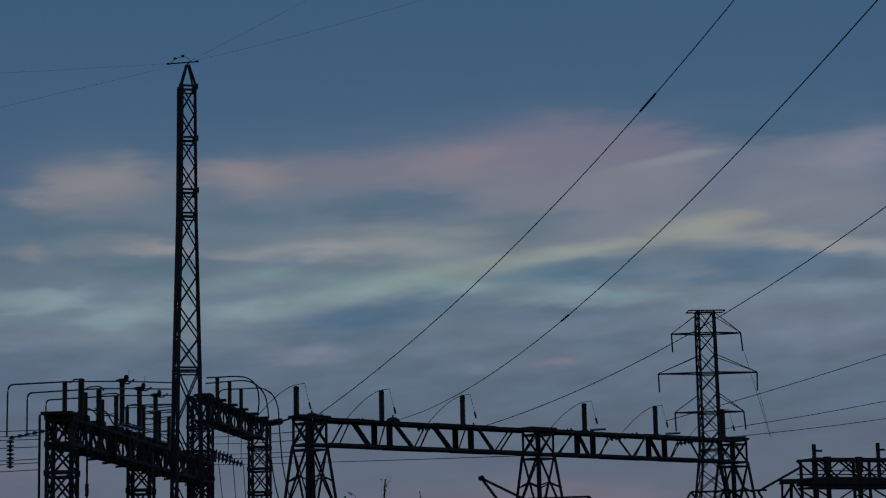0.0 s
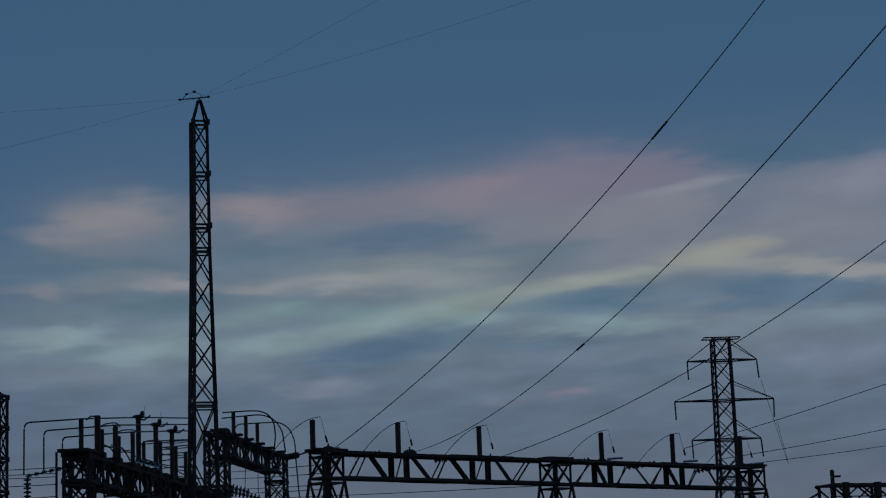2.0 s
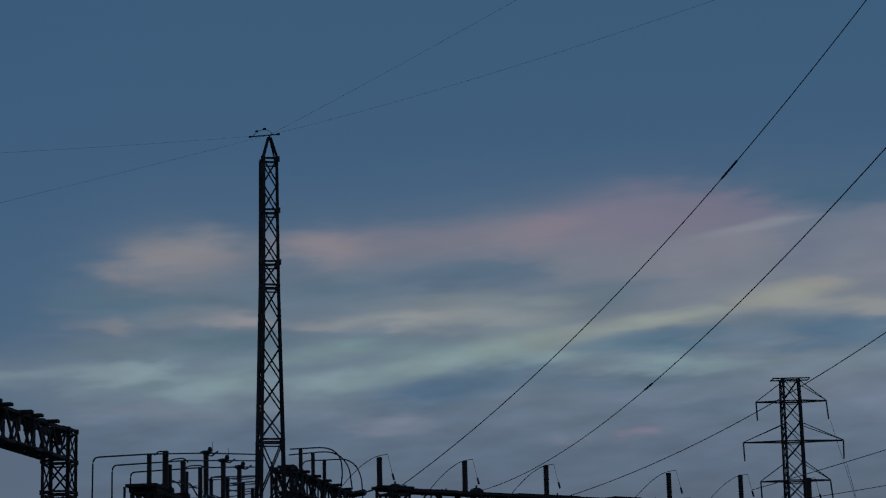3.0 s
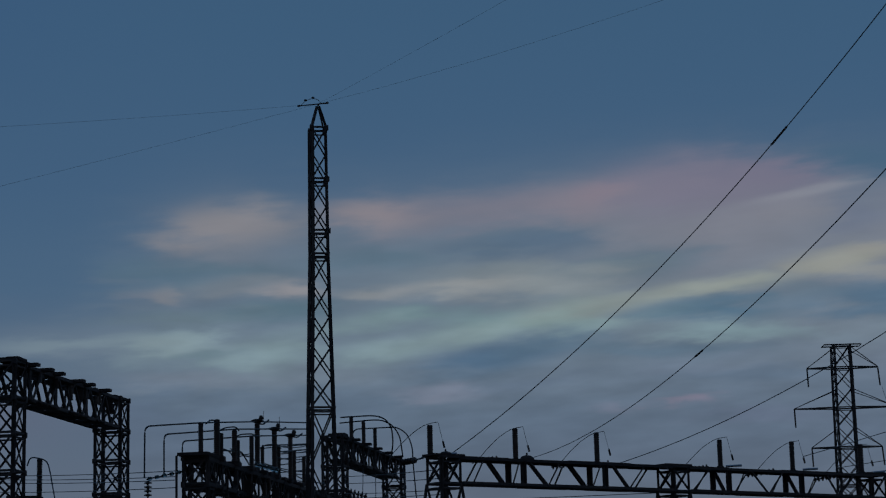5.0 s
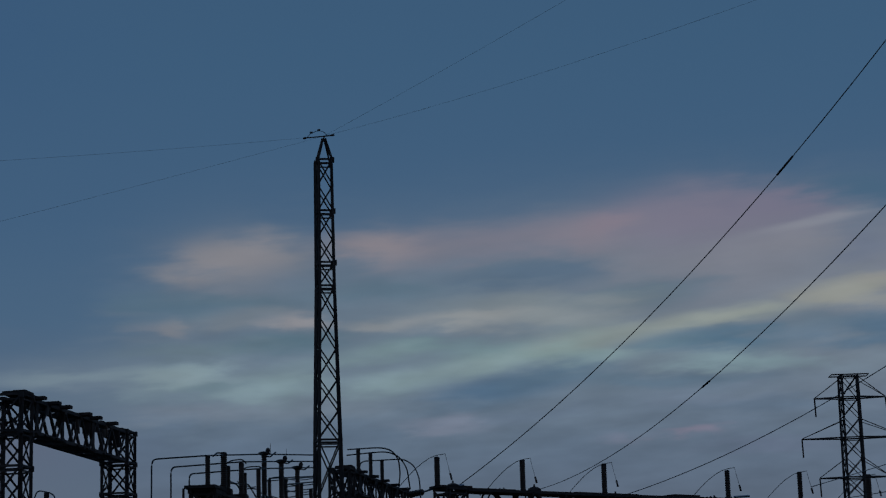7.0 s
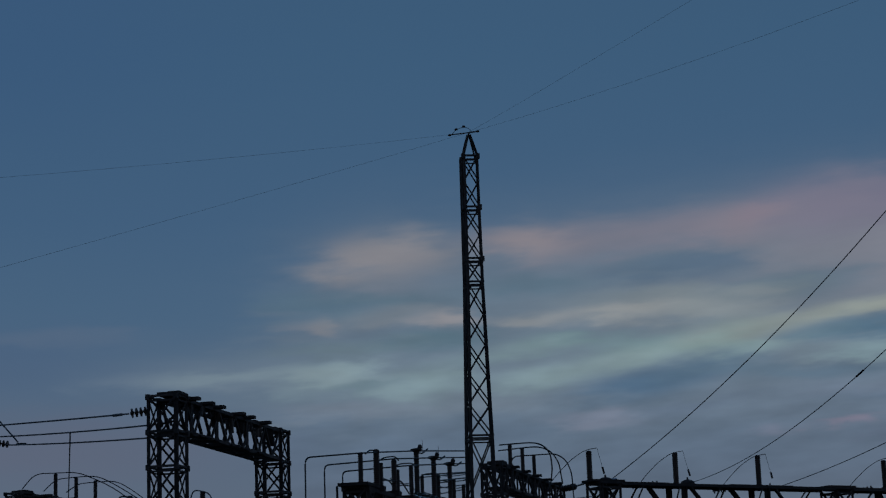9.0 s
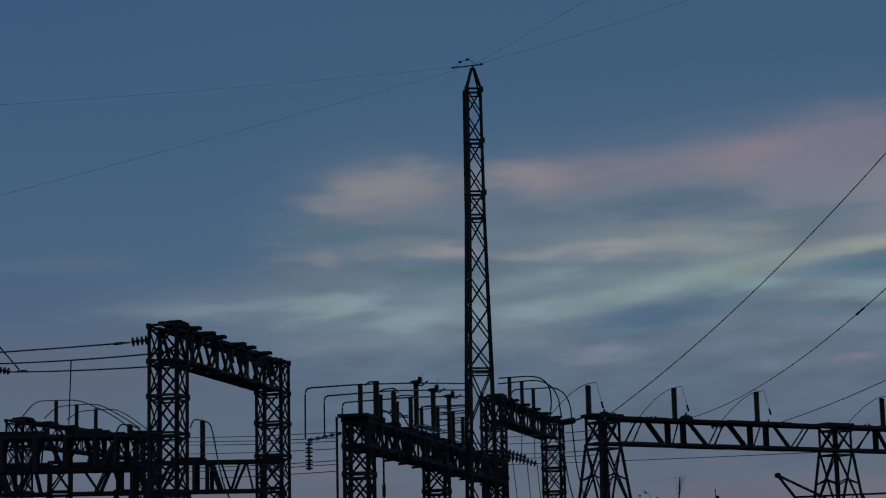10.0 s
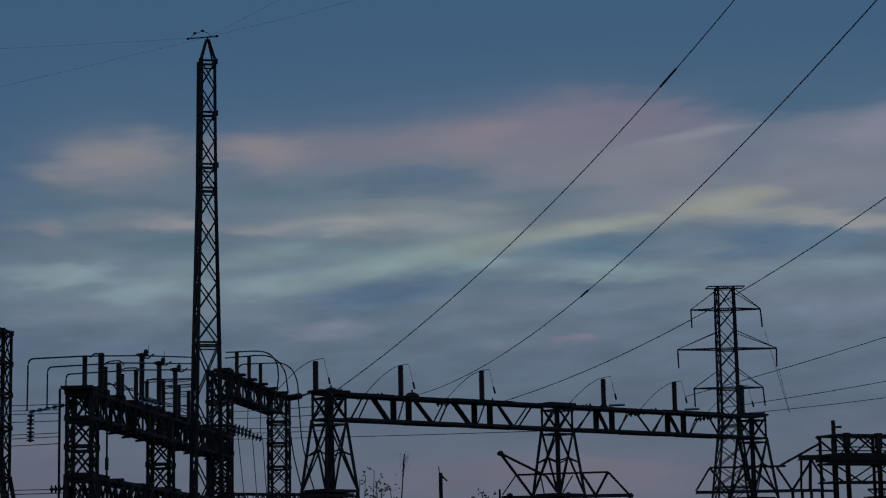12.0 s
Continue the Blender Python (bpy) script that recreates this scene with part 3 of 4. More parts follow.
# ---- two-bay bus portal ----
C1, C2, C3 = (-5.23, 66.68, 7.85), (-3.23, 76.80, 7.89), (-1.16, 87.30, 7.85)
def bus_portal():
    t = thing("bus_portal", "dark two-bay lattice bus portal with two girder levels", "portal", frame_at(C1, C3), "lattice portals of the substation")
    length = math.hypot(C3[0] - C1[0], C3[1] - C1[1])
    for x in (0.0, length / 2, length):
        lattice(t, x, 0, [(0, 0.9, 4.1, 0.82, 3), (4.1, 0.82, 5.1, 0.8, 1), (5.1, 0.8, 6.05, 0.8, 1), (6.05, 0.8, 6.95, 0.8, 1), (6.95, 0.8, 7.8, 0.8, 1)], 0.115, 0.06, gusset=0.128)
    truss(t, -0.4, length + 0.4, 7.72, 0.80, 0.8, 20, 0.12, 0.06)
    truss(t, -0.4, length + 0.4, 5.05, 0.95, 0.8, 22, 0.12, 0.075)
    for x in (0.0, length / 2, length):
        bar("cap_plank", t, (x - 0.75, 0, 7.86), (x + 0.75, 0, 7.86), 1.0, RUST, "box", 0.1)
        bar("cap_plank", t, (x - 0.5, 0, 5.15), (x + 1.6, 0, 5.15), 0.8, RUST, "box", 0.1)
    for i in range(11):
        x = length * (i + 0.5) / 11
        bar("cross_beam", t, (x, -0.6, 7.82), (x, 0.62, 7.82), 0.26, RUST, "box", 0.16)
        bar("walkway_plank", t, (x - 0.9, 0.15, 7.84), (x + 0.9, 0.15, 7.84), 0.35, RUST, "box", 0.05)
        bar("hanger_plate", t, (x + 0.35, -0.42, 7.7), (x + 0.35, -0.42, 6.95), 0.17, RUST, "box", 0.04)
        bar("hanger", t, (x + 0.3, -0.45, 6.87), (x + 0.3, 0.55, 6.81), 0.08, RUST)
        for k, drop in ((0.1, 0.16), (0.75, 0.26)):
            bar("hook", t, (x + k, -0.5, 6.92), (x + k - 0.06, -0.52, 6.92 - drop), 0.05, STEEL, "round")
            bar("hook_eye", t, (x + k - 0.16, -0.52, 6.92 - drop), (x + k + 0.04, -0.52, 6.90 - drop), 0.06, STEEL, "round")
        if i % 2:
            bar("cross_beam", t, (x, -0.6, 5.1), (x, 0.6, 5.1), 0.26, RUST, "box", 0.12)
    hang_gear(t, 26, 0.5, length - 0.3, 7.8, 0.95, -0.5, 3)
    hang_gear(t, 8, 0.5, length * 0.6, 5.05, 0.9, -0.5, 5)
    bar("drop_pipe", t, (-0.4, 0.62, 0), (-0.4, 0.62, 7.85), 0.08, STEEL, "round")
    bar("drop_pipe", t, (1.2, -0.48, 0), (1.2, -0.48, 6.95), 0.065, STEEL, "round")
    bar("drop_coupling", t, (1.2, -0.48, 5.35), (1.2, -0.48, 5.75), 0.12, STEEL, "round")
    return t
bus_portal()
BUS_POSTS = [((-5.16, 66.60, 8.88), 0.085), ((-4.78, 68.50, 9.17), 0.11), ((-4.36, 71.00, 9.12), 0.10), ((-3.89, 73.00, 9.10), 0.085), ((-3.74, 74.00, 9.71), 0.10), ((-3.22, 76.00, 9.63), 0.10), ((-2.71, 78.00, 9.59), 0.095), ((-2.27, 80.00, 9.02), 0.08)]
SIDE_POSTS = [((-4.67, 69.00, 8.84), 0.075), ((-4.27, 71.40, 8.85), 0.075), ((-3.61, 75.00, 8.93), 0.075), ((-3.09, 76.60, 9.14), 0.075), ((-2.59, 78.60, 9.13), 0.075)]
for p, r in BUS_POSTS + SIDE_POSTS:
    post_insulator(p[0], p[1], 7.9, p[2] - 7.9, r)
for p, r in BUS_POSTS[4:7]:
    t = thing("bus_clamp", "dark cast clamp seated on a bus post", "clamp", pose(p[0], p[1], p[2], 0, 0, 12), "bus clamps")
    part("saddle", lathe([(0.07, -0.06), (0.2, 0.0), (0.22, 0.05), (0.1, 0.09)], 10), STEEL, t)
    part("hook", lathe([(0.05, 0.0), (0.09, 0.06), (0.06, 0.15), (0.02, 0.17)], 8), STEEL, t, m=pose(0.14, 0, 0.06))
for p, h in (((-3.51, 74.00, 10.09), 0.4), ((-3.03, 76.00, 10.10), 0.35)):
    wire("lightning_spike", [(p[0], p[1], p[2] - h), p], 0.008, STEEL, "thin upright spike on a bus clamp", "spike", group="spikes")
for pts in ([(-6.78, 65.00, 7.04), (-6.77, 65.00, 8.65), (-5.16, 66.60, 8.90), (-4.76, 68.50, 9.11), (-3.74, 74.00, 9.71), (-2.12, 80.00, 10.29)],
            [(-6.46, 68.00, 7.39), (-6.46, 68.00, 8.70), (-4.34, 71.00, 9.14), (-3.22, 76.00, 9.65), (-2.15, 81.00, 10.15)],
            [(-6.04, 70.00, 8.23), (-6.04, 70.00, 8.67), (-3.87, 73.00, 9.10), (-2.71, 78.00, 9.61), (-2.18, 82.00, 10.01)],
            [(-4.76, 68.50, 9.17), (-4.99, 68.50, 9.19), (-5.06, 67.50, 8.97)],
            [(-3.74, 74.00, 9.67), (-3.54, 74.00, 9.60), (-3.35, 74.50, 9.82)],
            [(-3.22, 76.00, 9.63), (-2.99, 76.00, 9.56), (-2.82, 76.50, 9.75)],
            [(-2.71, 78.00, 9.59), (-2.46, 78.00, 9.52), (-2.28, 78.50, 9.72)],
            [(-3.61, 75.00, 8.95), (-2.19, 82.00, 9.67)], [(-3.06, 76.00, 8.81), (-2.14, 80.00, 9.26)], [(-4.66, 69.00, 8.24), (-4.18, 72.00, 8.46), (-3.98, 73.00, 8.11)]):
    wire("busbar_pipe", bend(pts, 0.22), 0.028, PIPE, "thin rigid busbar pipe bent down at its end", "busbar", group="busbar pipes")
for pts in ([(-4.85, 70.50, 9.03), (-4.69, 70.70, 9.16), (-4.33, 71.00, 9.23), (-4.22, 71.30, 9.11)],
            [(-4.45, 73.00, 9.09), (-4.26, 73.10, 9.18), (-3.86, 73.30, 9.21), (-3.74, 73.50, 9.09)],
            [(-3.72, 75.50, 8.91), (-3.52, 75.70, 9.05), (-3.15, 76.00, 9.08), (-3.00, 76.30, 8.96)],
            [(-5.20, 70.00, 8.11), (-4.91, 70.20, 8.35), (-4.67, 70.50, 8.44), (-4.48, 70.80, 8.33), (-4.40, 71.00, 8.16)],
            [(-4.58, 73.00, 8.26), (-4.26, 73.20, 8.46), (-3.93, 73.50, 8.42), (-3.82, 73.60, 8.29)]):
    wire("jumper_arch", bend(pts, 0.25), 0.024, PIPE, "short bent busbar arching between two bus posts", "busbar", group="jumper arches")
for pts in ([(-3.86, 76.00, 8.94), (-2.13, 84.00, 9.85)], [(-3.19, 77.00, 8.82), (-2.13, 84.00, 9.55)], [(-3.13, 78.00, 8.72), (-2.13, 84.00, 9.39)], [(-3.49, 76.00, 8.30), (-2.96, 79.00, 8.62), (-2.13, 84.00, 9.21)], [(-3.23, 78.00, 8.22), (-2.13, 84.00, 8.83)], [(-2.92, 78.00, 7.96), (-1.39, 84.00, 8.25)]):
    wire("busbar_pipe", bend(pts, 0.3), 0.022, PIPE, "straight busbar pipe running over the bus portal", "busbar", group="busbar pipes")
disc_string((-6.67, 65.00, 6.08), (-6.67, 65.00, 6.96), 7, 0.12)
disc_string((-6.22, 66.70, 4.71), (-5.72, 66.70, 4.74), 4, 0.13)
disc_string((-0.84, 94.60, 8.77), (0.16, 94.60, 8.45), 6, 0.17)
disc_string((-0.84, 94.20, 8.51), (0.63, 94.20, 8.13), 9, 0.17)
disc_string((-3.78, 73.00, 8.11), (-2.91, 72.00, 7.79), 6, 0.09, GLASS)
disc_string((-6.72, 65.00, 7.00), (-5.68, 66.00, 7.31), 5, 0.065, GLASS)

# posts and pipes of the far portal
for p in ((-0.53, 97.00, 12.36), (0.04, 100.00, 12.43), (0.60, 103.00, 12.44)):
    post_insulator(p[0], p[1], 11.37, p[2] - 11.37, 0.10)
for pts in ([(-1.03, 97.00, 12.35), (0.62, 97.00, 12.42), (1.13, 98.00, 12.31), (1.38, 99.00, 11.99), (1.46, 101.00, 11.56), (1.40, 103.00, 11.09)],
            [(-1.11, 100.00, 12.41), (0.83, 100.00, 12.56), (1.44, 101.00, 12.39), (1.81, 102.00, 11.94), (1.98, 104.00, 11.09)],
            [(-0.59, 103.00, 12.00), (-0.40, 103.00, 12.42), (1.70, 104.00, 12.59), (2.21, 104.00, 12.25), (2.46, 104.00, 11.60), (2.48, 104.00, 10.81), (2.63, 104.00, 8.69), (2.96, 104.00, 7.15), (3.34, 104.00, 5.89)],
            [(2.01, 106.00, 11.13), (2.06, 106.00, 9.70), (2.25, 106.00, 8.12), (2.64, 106.00, 6.50), (2.83, 106.00, 5.84)]):
    wire("busbar_pipe", bend(pts, 0.6), 0.034, PIPE, "thin curved jumper over the portal posts", "busbar", group="busbar pipes")
for a, b in (((-0.51, 94.60, 8.66), (0.03, 92.00, 3.27)), ((0.16, 94.60, 8.42), (0.52, 92.00, 3.26)), ((0.63, 94.20, 8.13), (0.94, 92.00, 3.25)), ((0.03, 100.00, 11.50), (-0.05, 99.00, 8.93)), ((0.61, 103.00, 11.51), (0.58, 102.00, 8.92))):
    wire("jumper_cable", [a, b], 0.018, CABLE, "thin cable hanging from the tension strings", "wire", group="drop cables")

disc_string((1.97, 105.00, 10.90), (2.62, 104.00, 10.92), 5, 0.17)
wire("jumper_cable", bend([(2.62, 104.00, 10.92), (2.70, 98.00, 10.45), (2.83, 90.00, 9.83)], 3.0), 0.045, CABLE, "thick cable from a tension string to the next portal", "wire", group="drop cables")

# ---- angled portal with three braced columns and six posts ----
R1, R2, R3 = (2.62, 68.00, 7.85), (10.96, 73.94, 7.85), (19.45, 79.55, 7.85)
def girder(t, x0, x1, z, depth, width, lw=0.09, bw=0.055, near=None, far=None, uprights=(0.235, 0.328, 0.66, 0.752)):
    """A box girder; near and far list the diagonals of its two faces as (from, at top, to, at top, heaviness)."""
    L, lo = x1 - x0, z - depth
    near = near or ((0.0, 0, 0.10, 1, 1), (0.10, 1, 0.215, 0, 2), (0.25, 0, 0.31, 1, 1), (0.345, 1, 0.44, 0, 1), (0.44, 0, 0.53, 1, 1), (0.565, 1, 0.645, 0, 2), (0.68, 0, 0.735, 1, 1), (0.77, 1, 0.865, 0, 1), (0.865, 0, 0.97, 1, 1))
    ys = (-width / 2, width / 2)
    tops = [frame_part("top_chord", t, (x0, y, z), (x1, y, z), lw) for y in ys]
    lows = [frame_part("bottom_chord", t, (x0, y, lo), (x1, y, lo), lw) for y in ys]
    for y, g, face in zip(ys, tops, (near, far or near)):
        for u, a, v, b, k in face:
            bar("diagonal", g, (x0 + L * u, y, z if a else lo), (x0 + L * v, y, z if b else lo), bw * k, shape="box" if k > 2 else "angle")
        for u in uprights:
            bar("strut", g, (x0 + L * u, y, lo), (x0 + L * u, y, z), 0.15)
    for k in range(12):
        u, v, w = x0 + L * k / 12, x0 + L * (k + 1) / 12, width / 2 * (1 if k % 2 else -1)
        bar("lacing", tops[0], (u, w, z), (v, -w, z), bw * 0.8)
        bar("lacing", lows[0], (u, w, lo), (v, -w, lo), bw * 0.8)
    for u in uprights:
        bar("lacing", lows[0], (x0 + L * u, -width / 2, lo), (x0 + L * u, width / 2, lo), bw)
    for u, v, dz in ((0.0, 0.22, 0.06), (0.2, 0.55, 0.045), (0.5, 0.8, 0.065), (0.78, 1.0, 0.045)):
        bar("top_plank", t, (x0 + L * u, 0, z + dz), (x0 + L * v, 0, z + dz), width * 0.8, RUST, "box", 0.04)
    for u, v in ((0.3, 0.52), (0.62, 0.82)):
        bar("bottom_plank", t, (x0 + L * u, 0, lo - 0.055), (x0 + L * v, 0, lo - 0.055), width * 0.6, RUST, "box", 0.04)


BAY_1 = (((0.05, 0, 0.10, 1, 1), (0.227, 0, 0.26, 1, 1), (0.305, 1, 0.39, 0, 1), (0.39, 0, 0.448, 1, 1), (0.60, 0, 0.642, 1, 1), (0.70, 1, 0.779, 0, 1), (0.779, 0, 0.857, 1, 1)),
         ((0.077, 0, 0.135, 1, 1.2), (0.186, 1, 0.261, 0, 2.3), (0.375, 1, 0.46, 0, 1.2), (0.485, 0, 0.535, 1, 1.2), (0.564, 1, 0.646, 0, 2.3), (0.78, 1, 0.855, 0, 1.2), (0.875, 0, 0.95, 1, 1.2)), (0.279, 0.664))
BAY_2 = (((0.014, 0, 0.105, 1, 1), (0.231, 0, 0.307, 1, 1), (0.322, 1, 0.409, 0, 1), (0.415, 0, 0.493, 1, 1.3), (0.63, 0, 0.695, 1, 1), (0.734, 1, 0.799, 0, 1), (0.80, 0, 0.892, 1, 1.8)),
         ((0.10, 0, 0.17, 1, 1), (0.212, 1, 0.267, 0, 1.8), (0.32, 0, 0.37, 1, 1), (0.51, 0, 0.57, 1, 1), (0.604, 1, 0.665, 0, 1.8), (0.71, 0, 0.765, 1, 1), (0.89, 0, 0.97, 1, 1)), (0.203, 0.596))


def angled_portal():
    t = thing("angled_portal", "long dark two-bay lattice portal on splayed columns", "portal", frame_at(R1, R3), "lattice portals of the substation")
    length = math.hypot(R3[0] - R1[0], R3[1] - R1[1])
    for x in (0.0, length * 0.496, length):
        lattice(t, x, 0, [(0.0, 1.8, 4.57, 1.3, 2), (4.57, 1.3, 6.9, 0.8, 1), (6.9, 0.8, 7.75, 0.8, 1)], 0.10, 0.055)
        for k, c in enumerate(square(x, 0, 0.98)):
            d = square(x, 0, 0.98)[(k + 1) % 4]
            m = c.lerp(d, 0.5)
            bar("knee_strut", t, (c.x, c.y, 5.75), (m.x, m.y, 5.9), 0.05)
            bar("knee_strut", t, (m.x, m.y, 5.9), (d.x, d.y, 5.75), 0.05)
        bar("cap_plank", t, (x - 0.62, 0, 7.82), (x + 0.62, 0, 7.82), 0.7, RUST, "box", 0.07)
        bar("king_post", t, (x, 0, 4.57), (x, 0, 7.8), 0.12)
        bar("foot_plate", t, (x - 0.7, 0, 4.6), (x + 0.7, 0, 4.6), 0.9, RUST, "box", 0.07)
    for a, b, (near, far, uprights) in ((0.0, 0.496, BAY_1), (0.496, 1.0, BAY_2)):
        girder(t, length * a + 0.4, length * b - 0.4, 7.72, 0.80, 0.82, near=near, far=far, uprights=uprights)
    return t
angled_portal()
for p in ((2.19, 68.00, 8.87), (5.16, 70.50, 8.92), (8.15, 72.50, 8.91), (12.89, 75.00, 8.87), (15.99, 77.30, 8.90), (18.96, 79.00, 8.88)):
    post_insulator(p[0], p[1], 7.82, p[2] - 7.82, 0.10 if p[0] < 17 else 0.13)
    k = (p[2] - 7.82) / 1.05
    arch = [(p[0] + dx, p[1] - 0.35 * dx, p[2] + k * dz) for dx, dz in ((-1.31, -1.02), (-0.95, -0.62), (-0.55, -0.26), (-0.2, -0.05), (0.0, 0.01), (0.27, 0.04))]
    wire("jumper_cable", bend(arch, 0.3), 0.012, CABLE, "short jumper cable arching over a post insulator", "wire", group="jumpers over the posts")
    wire("tail_cable", [(p[0] + 0.28, p[1], p[2] + 0.05), (p[0] + 0.33, p[1], p[2] - 0.2), (p[0] + 0.42, p[1], p[2] - 0.58)], 0.007, CABLE, "thin tail cable hanging beside a post insulator", "wire", group="tails beside the posts")
    wire("line_clamp", [(p[0] + 0.42, p[1], p[2] - 0.58), (p[0] + 0.47, p[1], p[2] - 0.8)], 0.035, STEEL, "small dark clamp at a cable end", "clamp", group="clamps beside the posts")
for a, b in (((3.59, 69.60, 7.76), (4.53, 69.60, 7.83)), ((6.46, 71.60, 7.68), (7.30, 71.60, 7.78)), ((11.56, 75.00, 7.71), (12.46, 75.00, 7.86)), ((14.10, 76.60, 7.65), (15.21, 76.60, 7.80)), ((16.89, 78.00, 7.52), (17.88, 78.00, 7.70))):
    disc_string(a, b, 7, 0.10)

for a, b in (((13.08, 75.00, 7.94), (13.66, 75.00, 7.92)), ((16.34, 77.20, 7.86), (16.90, 77.20, 7.83)), ((19.47, 79.20, 7.88), (19.92, 79.20, 7.87)), ((2.80, 68.00, 7.96), (3.06, 68.00, 7.88))):
    a, b = (a[0], a[1], 7.86), (b[0], b[1], 7.88)
    wire("clamp_rod", [a, b], 0.045, BRIGHT, "bright aluminium rod clamp lying on the girder", "clamp", group="rod clamps")

for p in ((5.50, 70.00, 7.74), (8.64, 73.50, 7.85), (2.69, 68.00, 7.80)):
    t = thing("bundle_clamp", "dark rounded clamp casting bolted onto the portal girder", "clamp", pose(p[0], p[1], 7.79), "clamp castings")
    part("casting", lathe([(0.24, 0.0), (0.24, 0.05), (0.2, 0.11), (0.12, 0.15), (0.04, 0.17)], 10), STEEL, t)
    part("bolt", lathe([(0.03, 0.13), (0.03, 0.24), (0.015, 0.25)], 6), STEEL, t)

# ---- far transmission tower ----
P0 = (51.92, 222.00, 21.09)
def transmission_tower():
    t = thing("transmission_tower", "far double-circuit steel lattice transmission tower with three crossarms", "tower", pose(P0[0], P0[1], 0, 0, 0, -4))
    zt = PYL[0]
    lattice(t, 0, 0, [(0.0, 5.9, 11.2, 3.5, 4), (11.2, 3.5, 17.8, 2.05, 3), (17.8, 2.05, PYL[3], 2.0, 2)], 0.27, 0.10)
    lattice(t, 0, 0, [(PYL[3], 2.0, PYL[2], 1.95, 2), (PYL[2], 1.95, PYL[1], 1.9, 2), (PYL[1], 1.9, zt, 1.8, 1)], 0.25, 0.09)
    for z, half, up in ((PYL[1], 3.8, 2.1), (PYL[2], 5.4, 1.9), (PYL[3], 3.75, 2.0)):
        for s in (-1, 1):
            arms = [frame_part("crossarm", t, (s * 0.95, y, z), (s * half, 0, z), 0.15) for y in (-0.95, 0.95)]
            for y, arm in zip((-0.95, 0.95), arms):
                bar("arm_stay", arm, (s * 0.95, y, z + up), (s * half, 0, z + 0.05), 0.075)
            bar("arm_lacing", arms[0], (s * (half + 0.95) / 2, -0.48, z), (s * (half + 0.95) / 2, 0.48, z), 0.08)
            bar("hanger_insulator", arms[0], (s * half, 0, z), (s * (half - 0.05) + 0.2 * (s > 0) * (half < 5), 0, z - 2.0), 0.17, PORCELAIN, "round")
    for y in (-0.9, 0.9):
        bar("top_beam", t, (-2.0, y, zt), (2.0, y, zt), 0.13)
    bar("top_beam", t, (-2.0, -0.9, zt), (-2.0, 0.9, zt), 0.12)
    bar("top_beam", t, (2.0, -0.9, zt), (2.0, 0.9, zt), 0.12)
    return t
PYL = ((52.08, 222.00, 32.92)[2], (51.99, 222.00, 30.49)[2], (52.06, 222.00, 26.14)[2], (52.01, 222.00, 21.89)[2])
transmission_tower()

for a, b in (((56.11, 222.00, 28.35), (52.68, 200.00, 17.55)), ((57.55, 222.00, 24.00), (52.78, 200.00, 17.33))):
    wire("line_conductor", [a, b], 0.022, CABLE, "thin conductor leading away from the far tower", "wire", group="overhead conductors")

# ---- overhead lines ----
def span_point(a, b, sag, u):
    """A point on a hanging span, u from 0 to 1 along it."""
    p = Vector(a).lerp(Vector(b), u)
    p.z -= 4 * sag * u * (1 - u)
    return p


def conductor(a, b, sag, r, splice=0.0):
    label = "long bare overhead conductor rising from the portal"
    wire("line_conductor", [a, b], r, CABLE, label, "wire", sag, 40, "overhead conductors")
    if splice:
        length = (Vector(b) - Vector(a)).length
        pts = [span_point(a, b, sag, splice + k / length) for k in (-0.36, -0.18, 0.0, 0.18, 0.36)]
        wire("line_splice", pts, r * 2.1, STEEL, "dark compression splice on an overhead conductor", "splice", group="line splices")


conductor((2.94, 68.50, 7.95), (14.68, 50.00, 18.93), 1.0, 0.0145, 0.730)
conductor((5.61, 70.00, 7.85), (9.04, 25.00, 9.97), 1.1, 0.0102, 0.543)
conductor((8.87, 74.00, 7.90), (18.31, 50.00, 12.60), 0.8, 0.0135)
conductor((16.57, 78.00, 8.42), (34.03, 90.00, 13.86), 0.12, 0.016)
conductor((18.10, 79.00, 8.05), (34.60, 92.00, 11.39), 0.15, 0.016)
conductor((19.17, 79.80, 7.89), (34.53, 92.00, 10.31), 0.12, 0.015)
for a, b, s in (((-30.22, 86.00, 12.58), (-13.08, 69.00, 10.78), 0.08), ((-23.86, 84.00, 12.08), (-12.01, 70.00, 10.54), 0.11), ((-20.80, 83.00, 11.58), (-12.01, 70.00, 10.09), 0.05)):
    wire("line_conductor", [a, b], 0.03, CABLE, "slack strung conductor between two portals", "wire", s, group="overhead conductors")
disc_string((-12.95, 68.60, 10.74), (-12.36, 68.60, 10.80), 4, 0.16)
disc_string((-12.21, 70.00, 10.53), (-11.62, 70.00, 10.62), 4, 0.14)
disc_string((-22.30, 83.00, 11.84), (-20.57, 83.00, 11.60), 11, 0.15)
disc_string((-22.93, 84.00, 12.19), (-22.27, 84.00, 12.07), 4, 0.15)
a, b = Vector((-23.86, 84.00, 12.08)), Vector((-12.01, 70.00, 10.52))
k = a.lerp(b, 0.629)
k.z -= 4 * 0.11 * 0.629 * 0.371
wire("drop_cable", [k, (-23.87, 109.00, 11.82)], 0.026, CABLE, "thick drop cable clamped to a strung conductor", "wire", group="drop cables")
for pts in ([(-24.60, 84.00, 13.88), (-22.21, 83.00, 13.59), (-21.25, 82.00, 13.03), (-19.74, 81.00, 11.43)], [(-23.89, 84.00, 13.50), (-22.47, 84.00, 13.15), (-21.99, 84.00, 12.20)]):
    wire("jumper_cable", bend(pts, 1.0), 0.03, CABLE, "curved jumper cable at the tension strings", "wire", group="jumpers over the posts")

